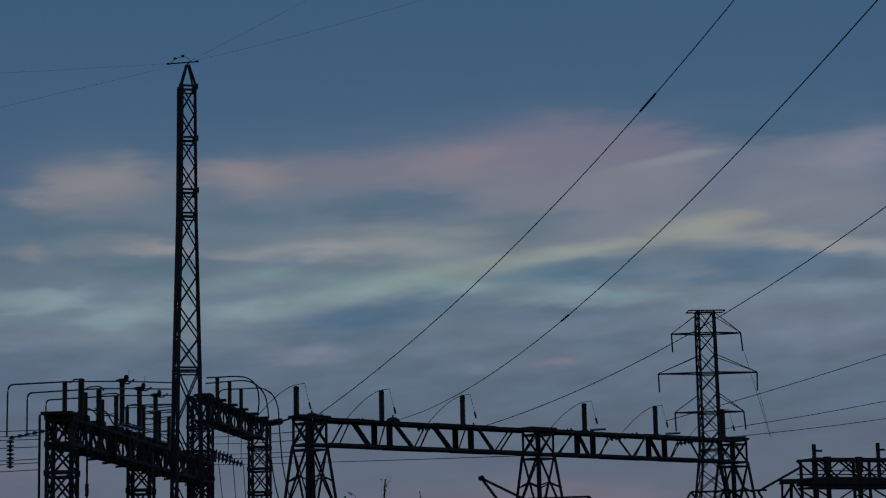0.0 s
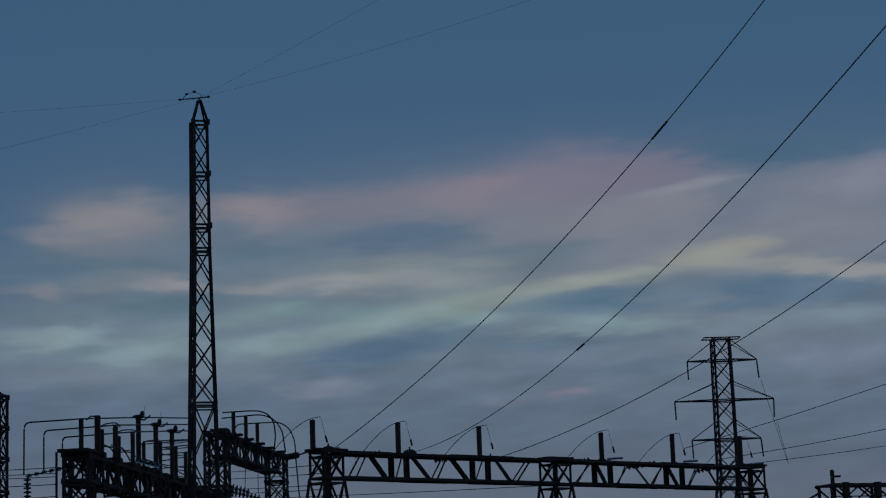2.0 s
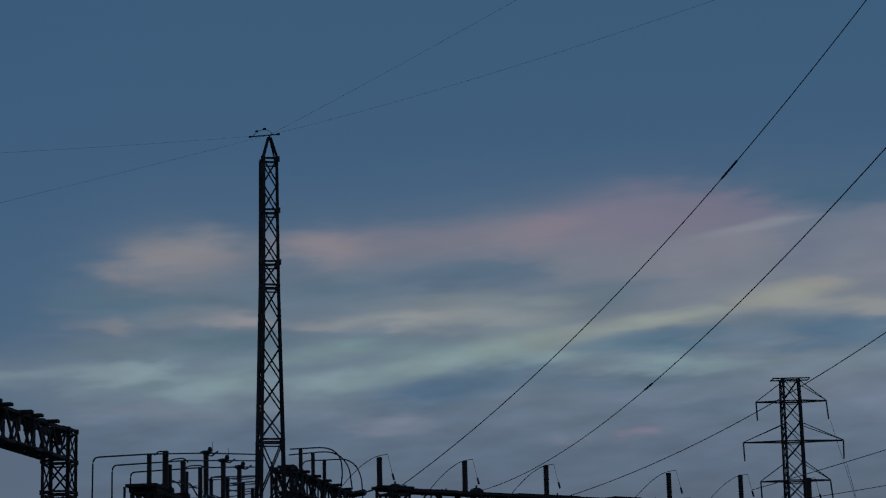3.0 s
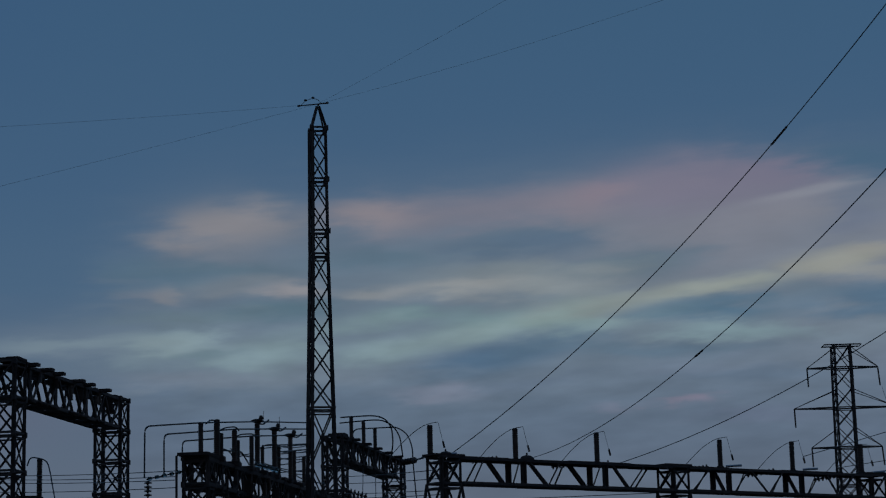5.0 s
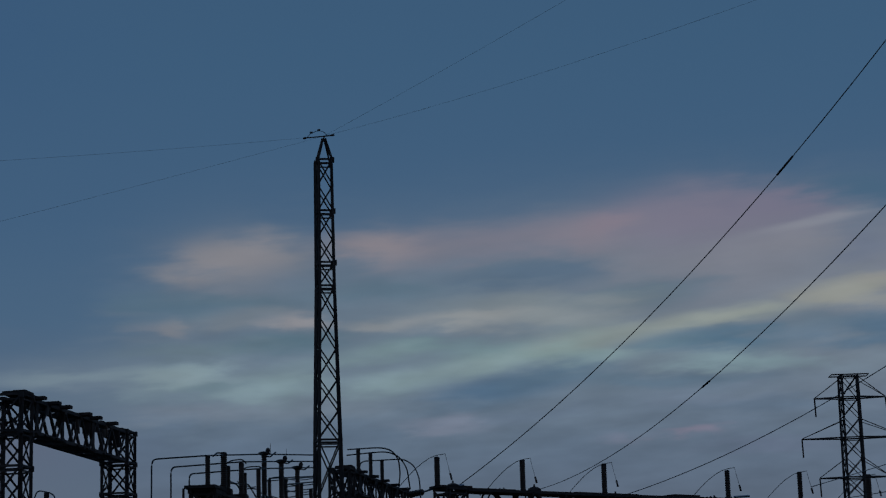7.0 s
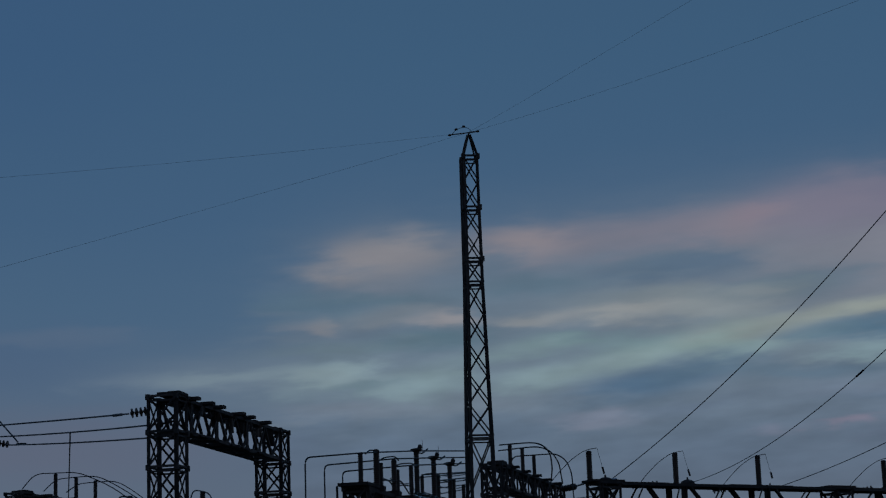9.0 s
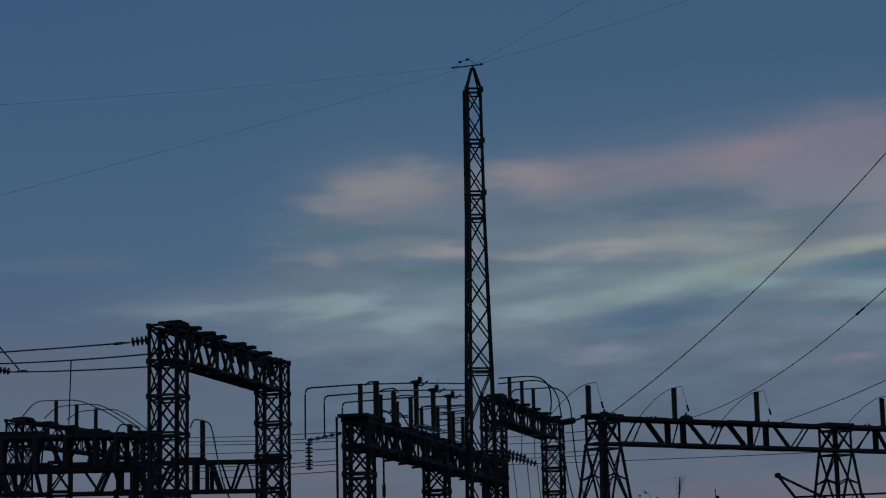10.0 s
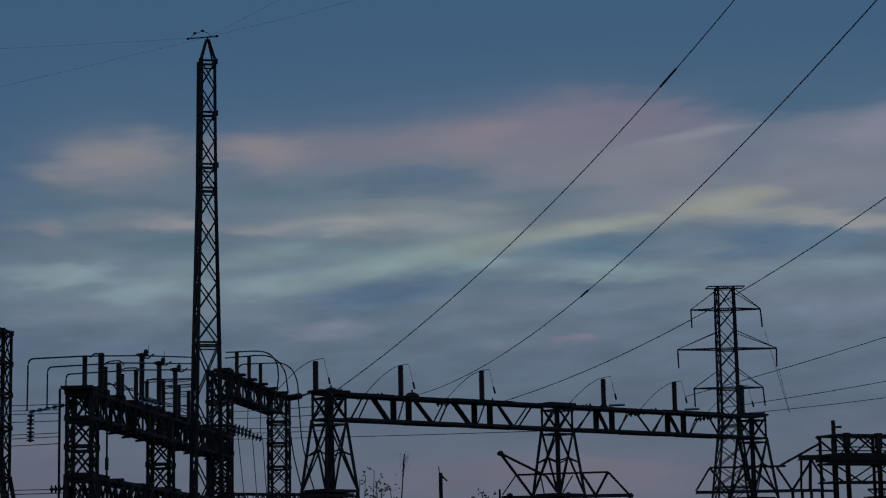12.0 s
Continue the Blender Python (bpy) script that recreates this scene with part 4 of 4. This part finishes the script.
for a, b in (((-13.75, 69.80, 10.85), (-13.39, 69.40, 10.82)), ((-21.64, 82.50, 11.94), (-21.20, 82.20, 11.90)), ((-20.07, 82.20, 11.50), (-19.63, 81.80, 11.45))):
    wire("line_splice", [a, b], 0.05, STEEL, "dark compression sleeve on a slack conductor", "splice", group="line splices")

# posts and pipes of the far left portal
for p in ((-24.62, 109.30, 13.15), (-24.02, 111.60, 13.14), (-23.39, 113.60, 13.06)):
    post_insulator(p[0], p[1], F1[2] + 0.01, p[2] - F1[2] - 0.01, 0.115)
for pts in ([(-25.84, 107.00, 12.15), (-25.43, 108.00, 13.02), (-24.62, 109.30, 13.15), (-23.59, 110.00, 13.24), (-21.96, 111.00, 12.50), (-20.62, 112.00, 11.39)],
            [(-25.18, 109.00, 12.19), (-24.77, 110.00, 12.89), (-24.02, 111.60, 13.14), (-22.93, 112.00, 13.20), (-21.99, 113.00, 12.68), (-20.99, 114.00, 11.99)],
            [(-24.41, 111.00, 12.28), (-24.01, 112.00, 12.81), (-23.39, 113.60, 13.03), (-22.31, 114.00, 13.09), (-21.46, 114.00, 12.57), (-20.61, 114.00, 11.92)]):
    wire("busbar_pipe", bend(pts, 0.8), 0.028, PIPE, "thin curved busbar over the far posts", "busbar", group="busbar pipes")

# ---- low portals behind the tall one ----
def low_portal(p, q, label, bays=2, depth=1.2, near=None, uprights=(0.235, 0.328, 0.66, 0.752), fascia=0.0, spread=2.0, planks=(0.29, 0.7), gear=0):
    t = thing("low_portal", label, "portal", frame_at(p, q), "lattice portals of the substation")
    length = math.hypot(q[0] - p[0], q[1] - p[1])
    h = p[2]
    for i in range(bays + 1):
        lattice(t, length * i / bays, 0, [(0.0, spread, h - depth, 0.85, 3), (h - depth, 0.85, h, 0.85, 1)], 0.12, 0.065)
    for i in range(bays):
        girder(t, length * i / bays + 0.4, length * (i + 1) / bays - 0.4, h - 0.1, depth, 0.8, 0.15, 0.08, near=near, uprights=uprights)
        if fascia:
            x, e = length * i / bays, length * (i + 1) / bays
            bar("fascia_plank", t, (x, -0.5, h - 0.12), (e, -0.5, h - 0.1), 0.06, RUST, "box", fascia)
            bar("fascia_plank", t, (x, -0.5, h - depth - 0.02), (e, -0.5, h - depth), 0.06, RUST, "box", fascia)
        for u in uprights:
            bar("bearer", t, (length * (i + u) / bays, -0.5, h - depth), (length * (i + u) / bays, -0.5, h), 0.17, RUST, "box", 0.1)
        for u in planks:
            bar("bearer_plank", t, (length * (i + u) / bays - 0.6, 0, h + 0.03), (length * (i + u) / bays + 0.6, 0, h + 0.03), 0.7, RUST, "box", 0.14)
    hang_gear(t, gear, 0.3, length - 0.3, h, depth, -0.62, 7)
    return t
E1, E2 = (-10.37, 86.00, 8.03), (-27.54, 84.00, 7.85)
portal = low_portal(E1, E2, "long low lattice portal behind the tall columns", uprights=(0.287, 0.354, 0.666, 0.732), planks=(0.41, 0.8), near=(
    (0.046, 0, 0.082, 1, 1), (0.082, 1, 0.147, 0, 1), (0.117, 1, 0.164, 0, 1), (0.164, 0, 0.214, 1, 1), (0.214, 0, 0.267, 1, 3), (0.39, 1, 0.449, 0, 1), (0.449, 1, 0.523, 0, 1), (0.48, 1, 0.55, 0, 1),
    (0.523, 0, 0.58, 1, 1), (0.60, 0, 0.645, 1, 3), (0.735, 0, 0.78, 1, 1), (0.78, 1, 0.843, 0, 1), (0.80, 1, 0.87, 0, 1), (0.843, 0, 0.95, 1, 1)))
lattice(portal, 6.05, 0, [(0.0, 0.85, 5.2, 0.7, 4), (5.2, 0.7, E1[2] - 1.2, 0.7, 1)], 0.11, 0.06)
G1, G2 = (-13.36, 74.00, 8.18), (-26.74, 73.00, 7.99)
low_portal(G1, G2, "further low lattice portal crowded with bus gear", fascia=0.2, spread=1.3, uprights=(0.12, 0.24, 0.42, 0.6, 0.8), gear=34)
p = (-13.24, 86.00, 9.67)
post_insulator(p[0], p[1], E1[2] + 0.05, p[2] - E1[2] - 0.05, 0.12)
p = (-13.97, 73.80, 8.49)
post_insulator(p[0], p[1], G1[2] - 0.1, p[2] - G1[2] + 0.1, 0.11)
wire("jumper_cable", bend([(-13.75, 86.00, 9.40), (-13.62, 86.00, 9.77), (-12.96, 86.00, 9.64), (-12.76, 85.60, 9.16), (-12.46, 85.00, 7.95), (-12.13, 84.50, 6.76), (-11.31, 84.00, 5.41), (-10.85, 83.50, 4.77)], 0.5), 0.03, CABLE, "bent jumper over the low portal post", "wire", group="jumpers over the posts")
wire("jumper_cable", bend([(-14.45, 73.60, 8.08), (-14.29, 73.60, 8.50), (-13.65, 73.60, 8.35), (-13.45, 73.60, 8.07)], 0.4), 0.03, CABLE, "bent jumper over the low portal post", "wire", group="jumpers over the posts")

# ---- equipment frame at the far end of the yard ----
D1, D2 = (24.25, 86.00, 7.45), (34.79, 89.00, 7.76)
def equipment_frame():
    t = thing("equipment_frame", "dark lattice equipment frame with thick busbar beam", "frame", frame_at(D1, D2))
    h = D1[2]
    for x in (0.0, 2.6, 5.2, 8.0):
        for y in (-0.6, 0.6):
            bar("post", t, (x, y, 0), (x, y, h), 0.10)
    truss(t, -0.2, 8.2, h - 0.05, 0.8, 1.2, 8, 0.10, 0.055, verticals=False)
    for y in (-0.6, 0.6):
        bar("main_beam", t, (-0.2, y, h - 1.0), (8.2, y, h - 1.0), 0.2, RUST, "box", 0.26)
    truss(t, -0.2, 8.2, h - 1.22, 0.78, 1.2, 6, 0.08, 0.05, verticals=False)
    for x in (0.55, 2.1, 4.4, 6.6):
        bar("drop_post", t, (x, -0.62, 0), (x, -0.62, h - 0.1), 0.15, RUST)
        bar("bearing_box", t, (x, -0.62, h - 0.62), (x, -0.62, h + 0.04), 0.26, RUST, "box", 0.2)
    bar("centre_post", t, (0.3, 0, 0), (0.3, 0, h), 0.16, RUST)
    for y, z in ((-0.64, 0.55), (0.64, 0.62)):
        bar("rail", t, (-0.2, y, h - z), (8.2, y, h - z), 0.045)
    for x in (0.1, 1.3, 2.9, 4.2):
        bar("diagonal", t, (x, -0.64, h - 0.1), (x + 1.1, -0.64, h - 0.95), 0.06)
    return t
equipment_frame()
for a, b in (((24.53, 86.00, 8.08), (24.45, 86.00, 6.54)), ((27.93, 88.00, 8.25), (27.84, 88.00, 6.61)), ((25.20, 86.50, 7.47), (25.17, 86.50, 6.85))):
    t = post_insulator(a[0], a[1], b[2], a[2] - b[2], 0.1, "thick dark insulator post standing on the equipment frame")
for a in ((24.88, 86.00, 7.77), (28.24, 88.00, 7.92)):
    wire("arm_clamp", [(a[0] - 0.35, a[1], a[2]), (a[0], a[1], a[2])], 0.05, STEEL, "small arm clamp beside a post", "clamp")


def strut_frame(name, label, members, w, mat):
    base = members[0][0]
    t = thing(name, label, "frame", pose(base[0], base[1], 0))
    for p, q, k in members:
        p, q = Vector(p) - Vector((base[0], base[1], 0)), Vector(q) - Vector((base[0], base[1], 0))
        bar("member", t, p, q, w * k, mat)
    return t
BOW = [((10.14, 84.00, 6.72), (11.41, 84.00, 4.97), 1.3), ((10.14, 84.00, 6.72), (11.99, 84.00, 5.78), 1.2), ((11.99, 84.00, 5.78), (12.41, 84.00, 5.14), 1.2), ((10.87, 85.00, 5.89), (14.70, 85.00, 5.96), 1.0),
       ((14.70, 85.00, 5.96), (15.60, 85.00, 4.98), 1.0), ((13.62, 85.00, 5.89), (14.16, 85.00, 5.01), 1.2), ((14.70, 85.00, 5.96), (14.16, 85.00, 5.01), 1.2), ((10.26, 85.00, 4.97), (15.65, 85.00, 5.00), 1.8),
       ((11.02, 86.00, 5.94), (10.43, 86.00, 5.12), 0.6), ((12.04, 86.00, 5.93), (12.19, 86.00, 5.04), 0.6), ((13.39, 86.00, 5.90), (12.89, 86.00, 5.08), 0.6)]
LEGS = [((11.39, 84.00, 4.97), 2.2), ((14.16, 85.00, 5.01), 1.6), ((10.20, 85.00, 5.31), 1.1)]
t = strut_frame("crossarm_frame", "low dark strut frame behind a portal column", BOW + [(p, (p[0], p[1], 0), k) for p, k in LEGS], 0.078, STEEL)
for p in ((10.14, 84.00, 6.72), (15.60, 85.00, 4.98), (10.61, 85.00, 5.05), (13.01, 85.00, 5.05)):
    part("end_knob", lathe([(0.03, -0.13), (0.09, -0.09), (0.11, 0.0), (0.09, 0.09), (0.03, 0.13)], 8), STEEL, t, m=pose(p[0] - BOW[0][0][0], p[1] - BOW[0][0][1], p[2], 0, 75, 0))
RAMP = [((17.68, 82.00, 4.99), (18.28, 82.00, 5.92), 1.0), ((18.28, 82.00, 5.92), (21.62, 83.00, 6.00), 1.0), ((17.67, 82.00, 4.95), (22.97, 83.00, 5.01), 1.6), ((18.28, 82.00, 5.92), (19.02, 82.00, 4.97), 1.0), ((19.98, 82.00, 5.95), (19.02, 82.00, 4.97), 1.0),
        ((19.98, 82.00, 5.95), (20.97, 82.00, 4.95), 1.1), ((22.73, 83.00, 6.24), (21.86, 83.00, 5.02), 1.1), ((21.24, 83.00, 5.94), (23.16, 83.00, 6.94), 1.2), ((22.15, 83.00, 6.32), (23.04, 83.00, 6.33), 2.6), ((22.70, 83.00, 6.24), (23.22, 83.00, 5.37), 0.9), ((21.86, 83.00, 5.02), (23.72, 83.00, 4.97), 1.3), ((21.27, 83.00, 5.94), (21.86, 83.00, 5.02), 1.0),
        ((22.29, 83.00, 6.38), (22.23, 83.00, 5.02), 1.0), ((22.66, 83.00, 6.33), (22.60, 83.00, 5.01), 1.4)]
t = strut_frame("cable_ramp_frame", "sloping dark strut frame leading to the equipment frame", RAMP + [(p, (p[0], p[1], 0), 1.6) for p in ((19.02, 82.00, 4.97), (21.86, 83.00, 5.02), (22.25, 83.00, 5.06), (22.63, 83.00, 5.06))], 0.078, STEEL)

# ---- thin distant conductors behind the yard ----
LINES = [((-15.96, 92.0, far), (-5.94, 66.9, near), 0.05) for far, near in ((9.54, 7.41), (9.37, 7.23), (9.22, 7.12), (8.82, 6.88), (8.19, 6.50), (8.02, 6.38), (7.70, 6.16))]
LINES += [((-0.96, 95.20, 9.44), (2.50, 68.40, 7.40), 0.03),
          ((-0.96, 95.20, 9.13), (2.50, 68.40, 7.11), 0.03),
          ((-0.96, 95.20, 8.67), (2.59, 68.40, 6.74), 0.03),
          ((-0.96, 95.20, 8.47), (2.58, 68.40, 6.59), 0.03),
          ((-0.96, 95.20, 8.19), (10.57, 74.00, 6.89), 0.03)]
LINES += [((-11.18, 69.20, far), (-5.69, 66.80, near), 0.0) for far, near in ((4.81, 4.71), (4.62, 4.60), (4.49, 4.42))]
for a, b, s in LINES:
    wire("distant_conductor", [a, b], 0.015, CABLE, "thin conductor strung between portal columns", "wire", s, group="distant conductors")

for a, b in (((-3.09, 76.00, 9.02), (-2.07, 82.00, 9.64)), ((-3.04, 76.00, 8.83), (-2.07, 82.00, 9.42)), ((-3.56, 75.00, 8.32), (-2.09, 82.00, 8.57)), ((-3.29, 75.00, 8.21), (-2.10, 82.00, 8.44)), ((-3.06, 76.00, 8.60), (-2.08, 82.00, 9.13)), ((-4.50, 71.00, 8.48), (-3.99, 73.00, 8.47)), ((-2.63, 80.00, 8.33), (-2.10, 82.00, 8.28))):
    wire("jumper_cable", [a, b], 0.02, CABLE, "short cable strung over the bus portal", "wire", 0.08, group="cables over the bus portal")


def low_truss(p, q, label, depth, n, planks=0):
    t = thing("truss_bridge", label, "truss", frame_at(p, q))
    length = math.hypot(q[0] - p[0], q[1] - p[1])
    truss(t, 0, length, p[2], depth, 0.6, n, 0.12, 0.05)
    for x in (0.0, length / 3, 2 * length / 3, length):
        lattice(t, x, 0, [(0.0, 0.7, p[2] - depth, 0.6, 3)], 0.1, 0.05)
    for i in range(planks):
        x = length * (i + 0.5) / planks
        bar("bearer_plank", t, (x - 0.7, 0, p[2] + 0.05), (x + 0.6, 0, p[2] + 0.05), 0.7, RUST, "box", 0.14)
        bar("bearer", t, (x, -0.32, p[2] - depth), (x, -0.32, p[2]), 0.3, RUST, "box", 0.1)
        bar("stub", t, (x + 0.4, 0, p[2]), (x + 0.4, 0, p[2] + 0.3), 0.16, STEEL, "round")
    return t
low_truss((-1.27, 100.00, 5.93), (5.00, 103.00, 6.05), "low far lattice truss between the portals", 0.85, 14)
low_truss((-33.52, 118.00, 8.24), (-22.25, 120.00, 8.19), "low far lattice truss behind the yard", 1.2, 14)
low_truss((-31.79, 112.00, 7.00), (-20.15, 112.00, 6.83), "dark low truss with bus gear behind the yard", 0.9, 22, 18)
low_truss((39.32, 130.00, 6.96), (44.00, 132.00, 6.99), "small far truss platform behind the equipment frame", 0.5, 6)

def shrub(x, y, h, seed):
    """A bare-twigged shrub: limbs that fork, with sparse small leaves."""
    rnd = random.Random(seed)
    t = thing("shrub", "dark dense shrub growing between the portal columns", "shrub", pose(x, y, 0), "shrubs in the yard")
    bm, leaves = bmesh.new(), bmesh.new()
    def limb(p, d, length, r, depth):
        q = p + d * length
        side = d.cross(Vector((0.3, 0.9, 0.2))).normalized()
        over = d.cross(side)
        a = [bm.verts.new(p + r * (side * math.cos(k * 2.094) + over * math.sin(k * 2.094))) for k in range(3)]
        b = [bm.verts.new(q + 0.6 * r * (side * math.cos(k * 2.094) + over * math.sin(k * 2.094))) for k in range(3)]
        for k in range(3):
            bm.faces.new((a[k], a[(k + 1) % 3], b[(k + 1) % 3], b[k]))
        if depth == 0:
            for _ in range(7):
                c = q + Vector((rnd.gauss(0, 0.12), rnd.gauss(0, 0.12), rnd.gauss(0, 0.12)))
                u = Vector((rnd.gauss(0, 1), rnd.gauss(0, 1), rnd.gauss(0, 1))).normalized() * 0.07
                w = u.orthogonal().normalized() * 0.035
                leaves.faces.new([leaves.verts.new(v) for v in (c - u, c + w, c + u, c - w)])
            return
        for _ in range(4 if depth > 1 else 3):
            e = (d + Vector((rnd.gauss(0, 0.5), rnd.gauss(0, 0.5), rnd.gauss(0.15, 0.25)))).normalized()
            limb(q, e, length * rnd.uniform(0.55, 0.85), r * 0.6, depth - 1)
    for _ in range(3):
        limb(Vector((rnd.uniform(-0.2, 0.2), rnd.uniform(-0.2, 0.2), 0)), Vector((rnd.gauss(0, 0.15), rnd.gauss(0, 0.15), 1)).normalized(), h * 0.42, 0.06, 4)
    part("branches", bm, WOOD, t)
    part("leaves", leaves, LEAF, t)
    return t
for k, p in enumerate(((-11.01, 84.00, 5.31), (-11.51, 85.00, 5.14), (-10.61, 83.00, 5.13))):
    shrub(p[0], p[1], p[2] * 0.55, 40 + k)

# ---- wooden pole ----
q = (8.71, 95.00, 6.54)
t = thing("wooden_pole", "short dark wooden pole with a small bracket", "pole", pose(q[0], q[1], 0))
part("pole", lathe([(0.12, 0.0), (0.10, q[2] * 0.6), (0.085, q[2])], 8), WOOD, t)
bar("bracket", t, (0.05, 0, q[2] - 0.15), (0.3, 0, q[2] - 0.38), 0.07)
bar("spike", t, (-0.05, 0, q[2] - 0.1), (-0.08, 0, q[2] + 0.3), 0.04)

# ---- tall weeds ----
def weed(x, y, h, seed, spread=0.24):
    """A tall bare stalk whose top opens into a narrow fan of fine twigs."""
    rnd = random.Random(seed)
    t = thing("tall_weed", "tall dry weed with a feathery top", "plant", pose(x, y, 0), "tall weeds in the yard")
    pts = [Vector((0.07 * math.sin(i * 0.9 + seed), 0.05 * math.cos(i + seed), h * i / 8)) for i in range(9)]
    wire("stalk", pts, 0.024, STALK, "", "", parent=t)
    bm = bmesh.new()
    for i in range(24):
        u = rnd.random()
        c = pts[7].lerp(pts[8], u) + Vector((0, 0, -0.15))
        a = rnd.uniform(0, 6.28)
        tip = c + Vector((math.cos(a) * spread * rnd.uniform(0.3, 1.3), math.sin(a) * spread, rnd.uniform(0.1, 0.48)))
        mid = c.lerp(tip, 0.5) + Vector((math.cos(a), math.sin(a), 0)) * 0.05
        side = Vector((math.sin(a), -math.cos(a), 0)) * 0.005
        for p, q in ((c, mid), (mid, tip)):
            bm.faces.new([bm.verts.new(w) for w in (p - side, p + side, q + side * 0.7, q - side * 0.7)])
        if rnd.random() < 0.4:
            w = Vector((rnd.gauss(0, 1), rnd.gauss(0, 1), 1)).normalized() * 0.04
            o = w.orthogonal().normalized() * 0.018
            bm.faces.new([bm.verts.new(v) for v in (tip - w, tip + o, tip + w, tip - o)])
    part("plume", bm, STALK, t)
    return t
def leafy_weed(x, y, h, seed, shoots):
    """A thin crooked stalk with short side shoots that end in small leaves."""
    rnd = random.Random(seed)
    t = thing("leafy_weed", "thin weed with sparse small leaves", "plant", pose(x, y, 0), "leafy weeds in the yard")
    pts = [Vector((0.1 * math.sin(i * 0.7 + seed * 2.1) * i / 8, 0.05 * math.cos(i + seed), h * i / 8)) for i in range(9)]
    wire("stalk", pts, 0.012, STALK, "", "", parent=t)
    twigs, leaves = bmesh.new(), bmesh.new()
    for s in range(shoots):
        c = pts[8] - Vector((0, 0, 0.9 * (s / max(shoots, 1)) ** 1.3))
        a = rnd.uniform(0, 6.28)
        tip = c + Vector((math.cos(a) * rnd.uniform(0.08, 0.3), math.sin(a) * 0.2, rnd.uniform(0.03, 0.2)))
        side = Vector((0.008, 0.003, 0.004))
        twigs.faces.new([twigs.verts.new(w) for w in (c - side, c + side, tip + side * 0.6, tip - side * 0.6)])
        for _ in range(rnd.randint(3, 6)):
            m = tip + Vector((rnd.gauss(0, 0.05), rnd.gauss(0, 0.05), rnd.gauss(0, 0.045)))
            u = Vector((rnd.gauss(0, 1), rnd.gauss(0, 1), rnd.gauss(0, 0.8))).normalized() * rnd.uniform(0.04, 0.08)
            w = u.orthogonal().normalized() * 0.032
            leaves.faces.new([leaves.verts.new(v) for v in (m - u, m + w, m + u, m - w)])
    part("twigs", twigs, STALK, t)
    part("leaves", leaves, LEAF, t)
    return t
p = (5.30, 72.00, 6.36)
weed(p[0], p[1], p[2] - 0.35, 0, 0.2)
for k, p in enumerate(((6.02, 73.00, 4.53), (8.08, 76.00, 4.86), (15.82, 78.00, 4.55), (6.70, 74.00, 4.68))):
    weed(p[0], p[1], p[2] - 0.35, 3 + k, 0.1)
for k, (p, n) in enumerate((((4.40, 72.00, 5.10), 7), ((4.67, 73.00, 4.89), 8), ((4.21, 71.00, 4.71), 6), ((5.05, 74.00, 4.77), 6), ((4.00, 71.00, 5.21), 3), ((4.27, 73.00, 5.48), 1), ((8.30, 74.00, 4.63), 9), ((8.18, 75.00, 4.43), 6), ((8.76, 76.00, 4.62), 5), ((7.57, 74.00, 4.32), 4), ((3.86, 72.00, 5.15), 3), ((15.51, 77.00, 4.39), 6))):
    leafy_weed(p[0], p[1], p[2], 20 + k, n)
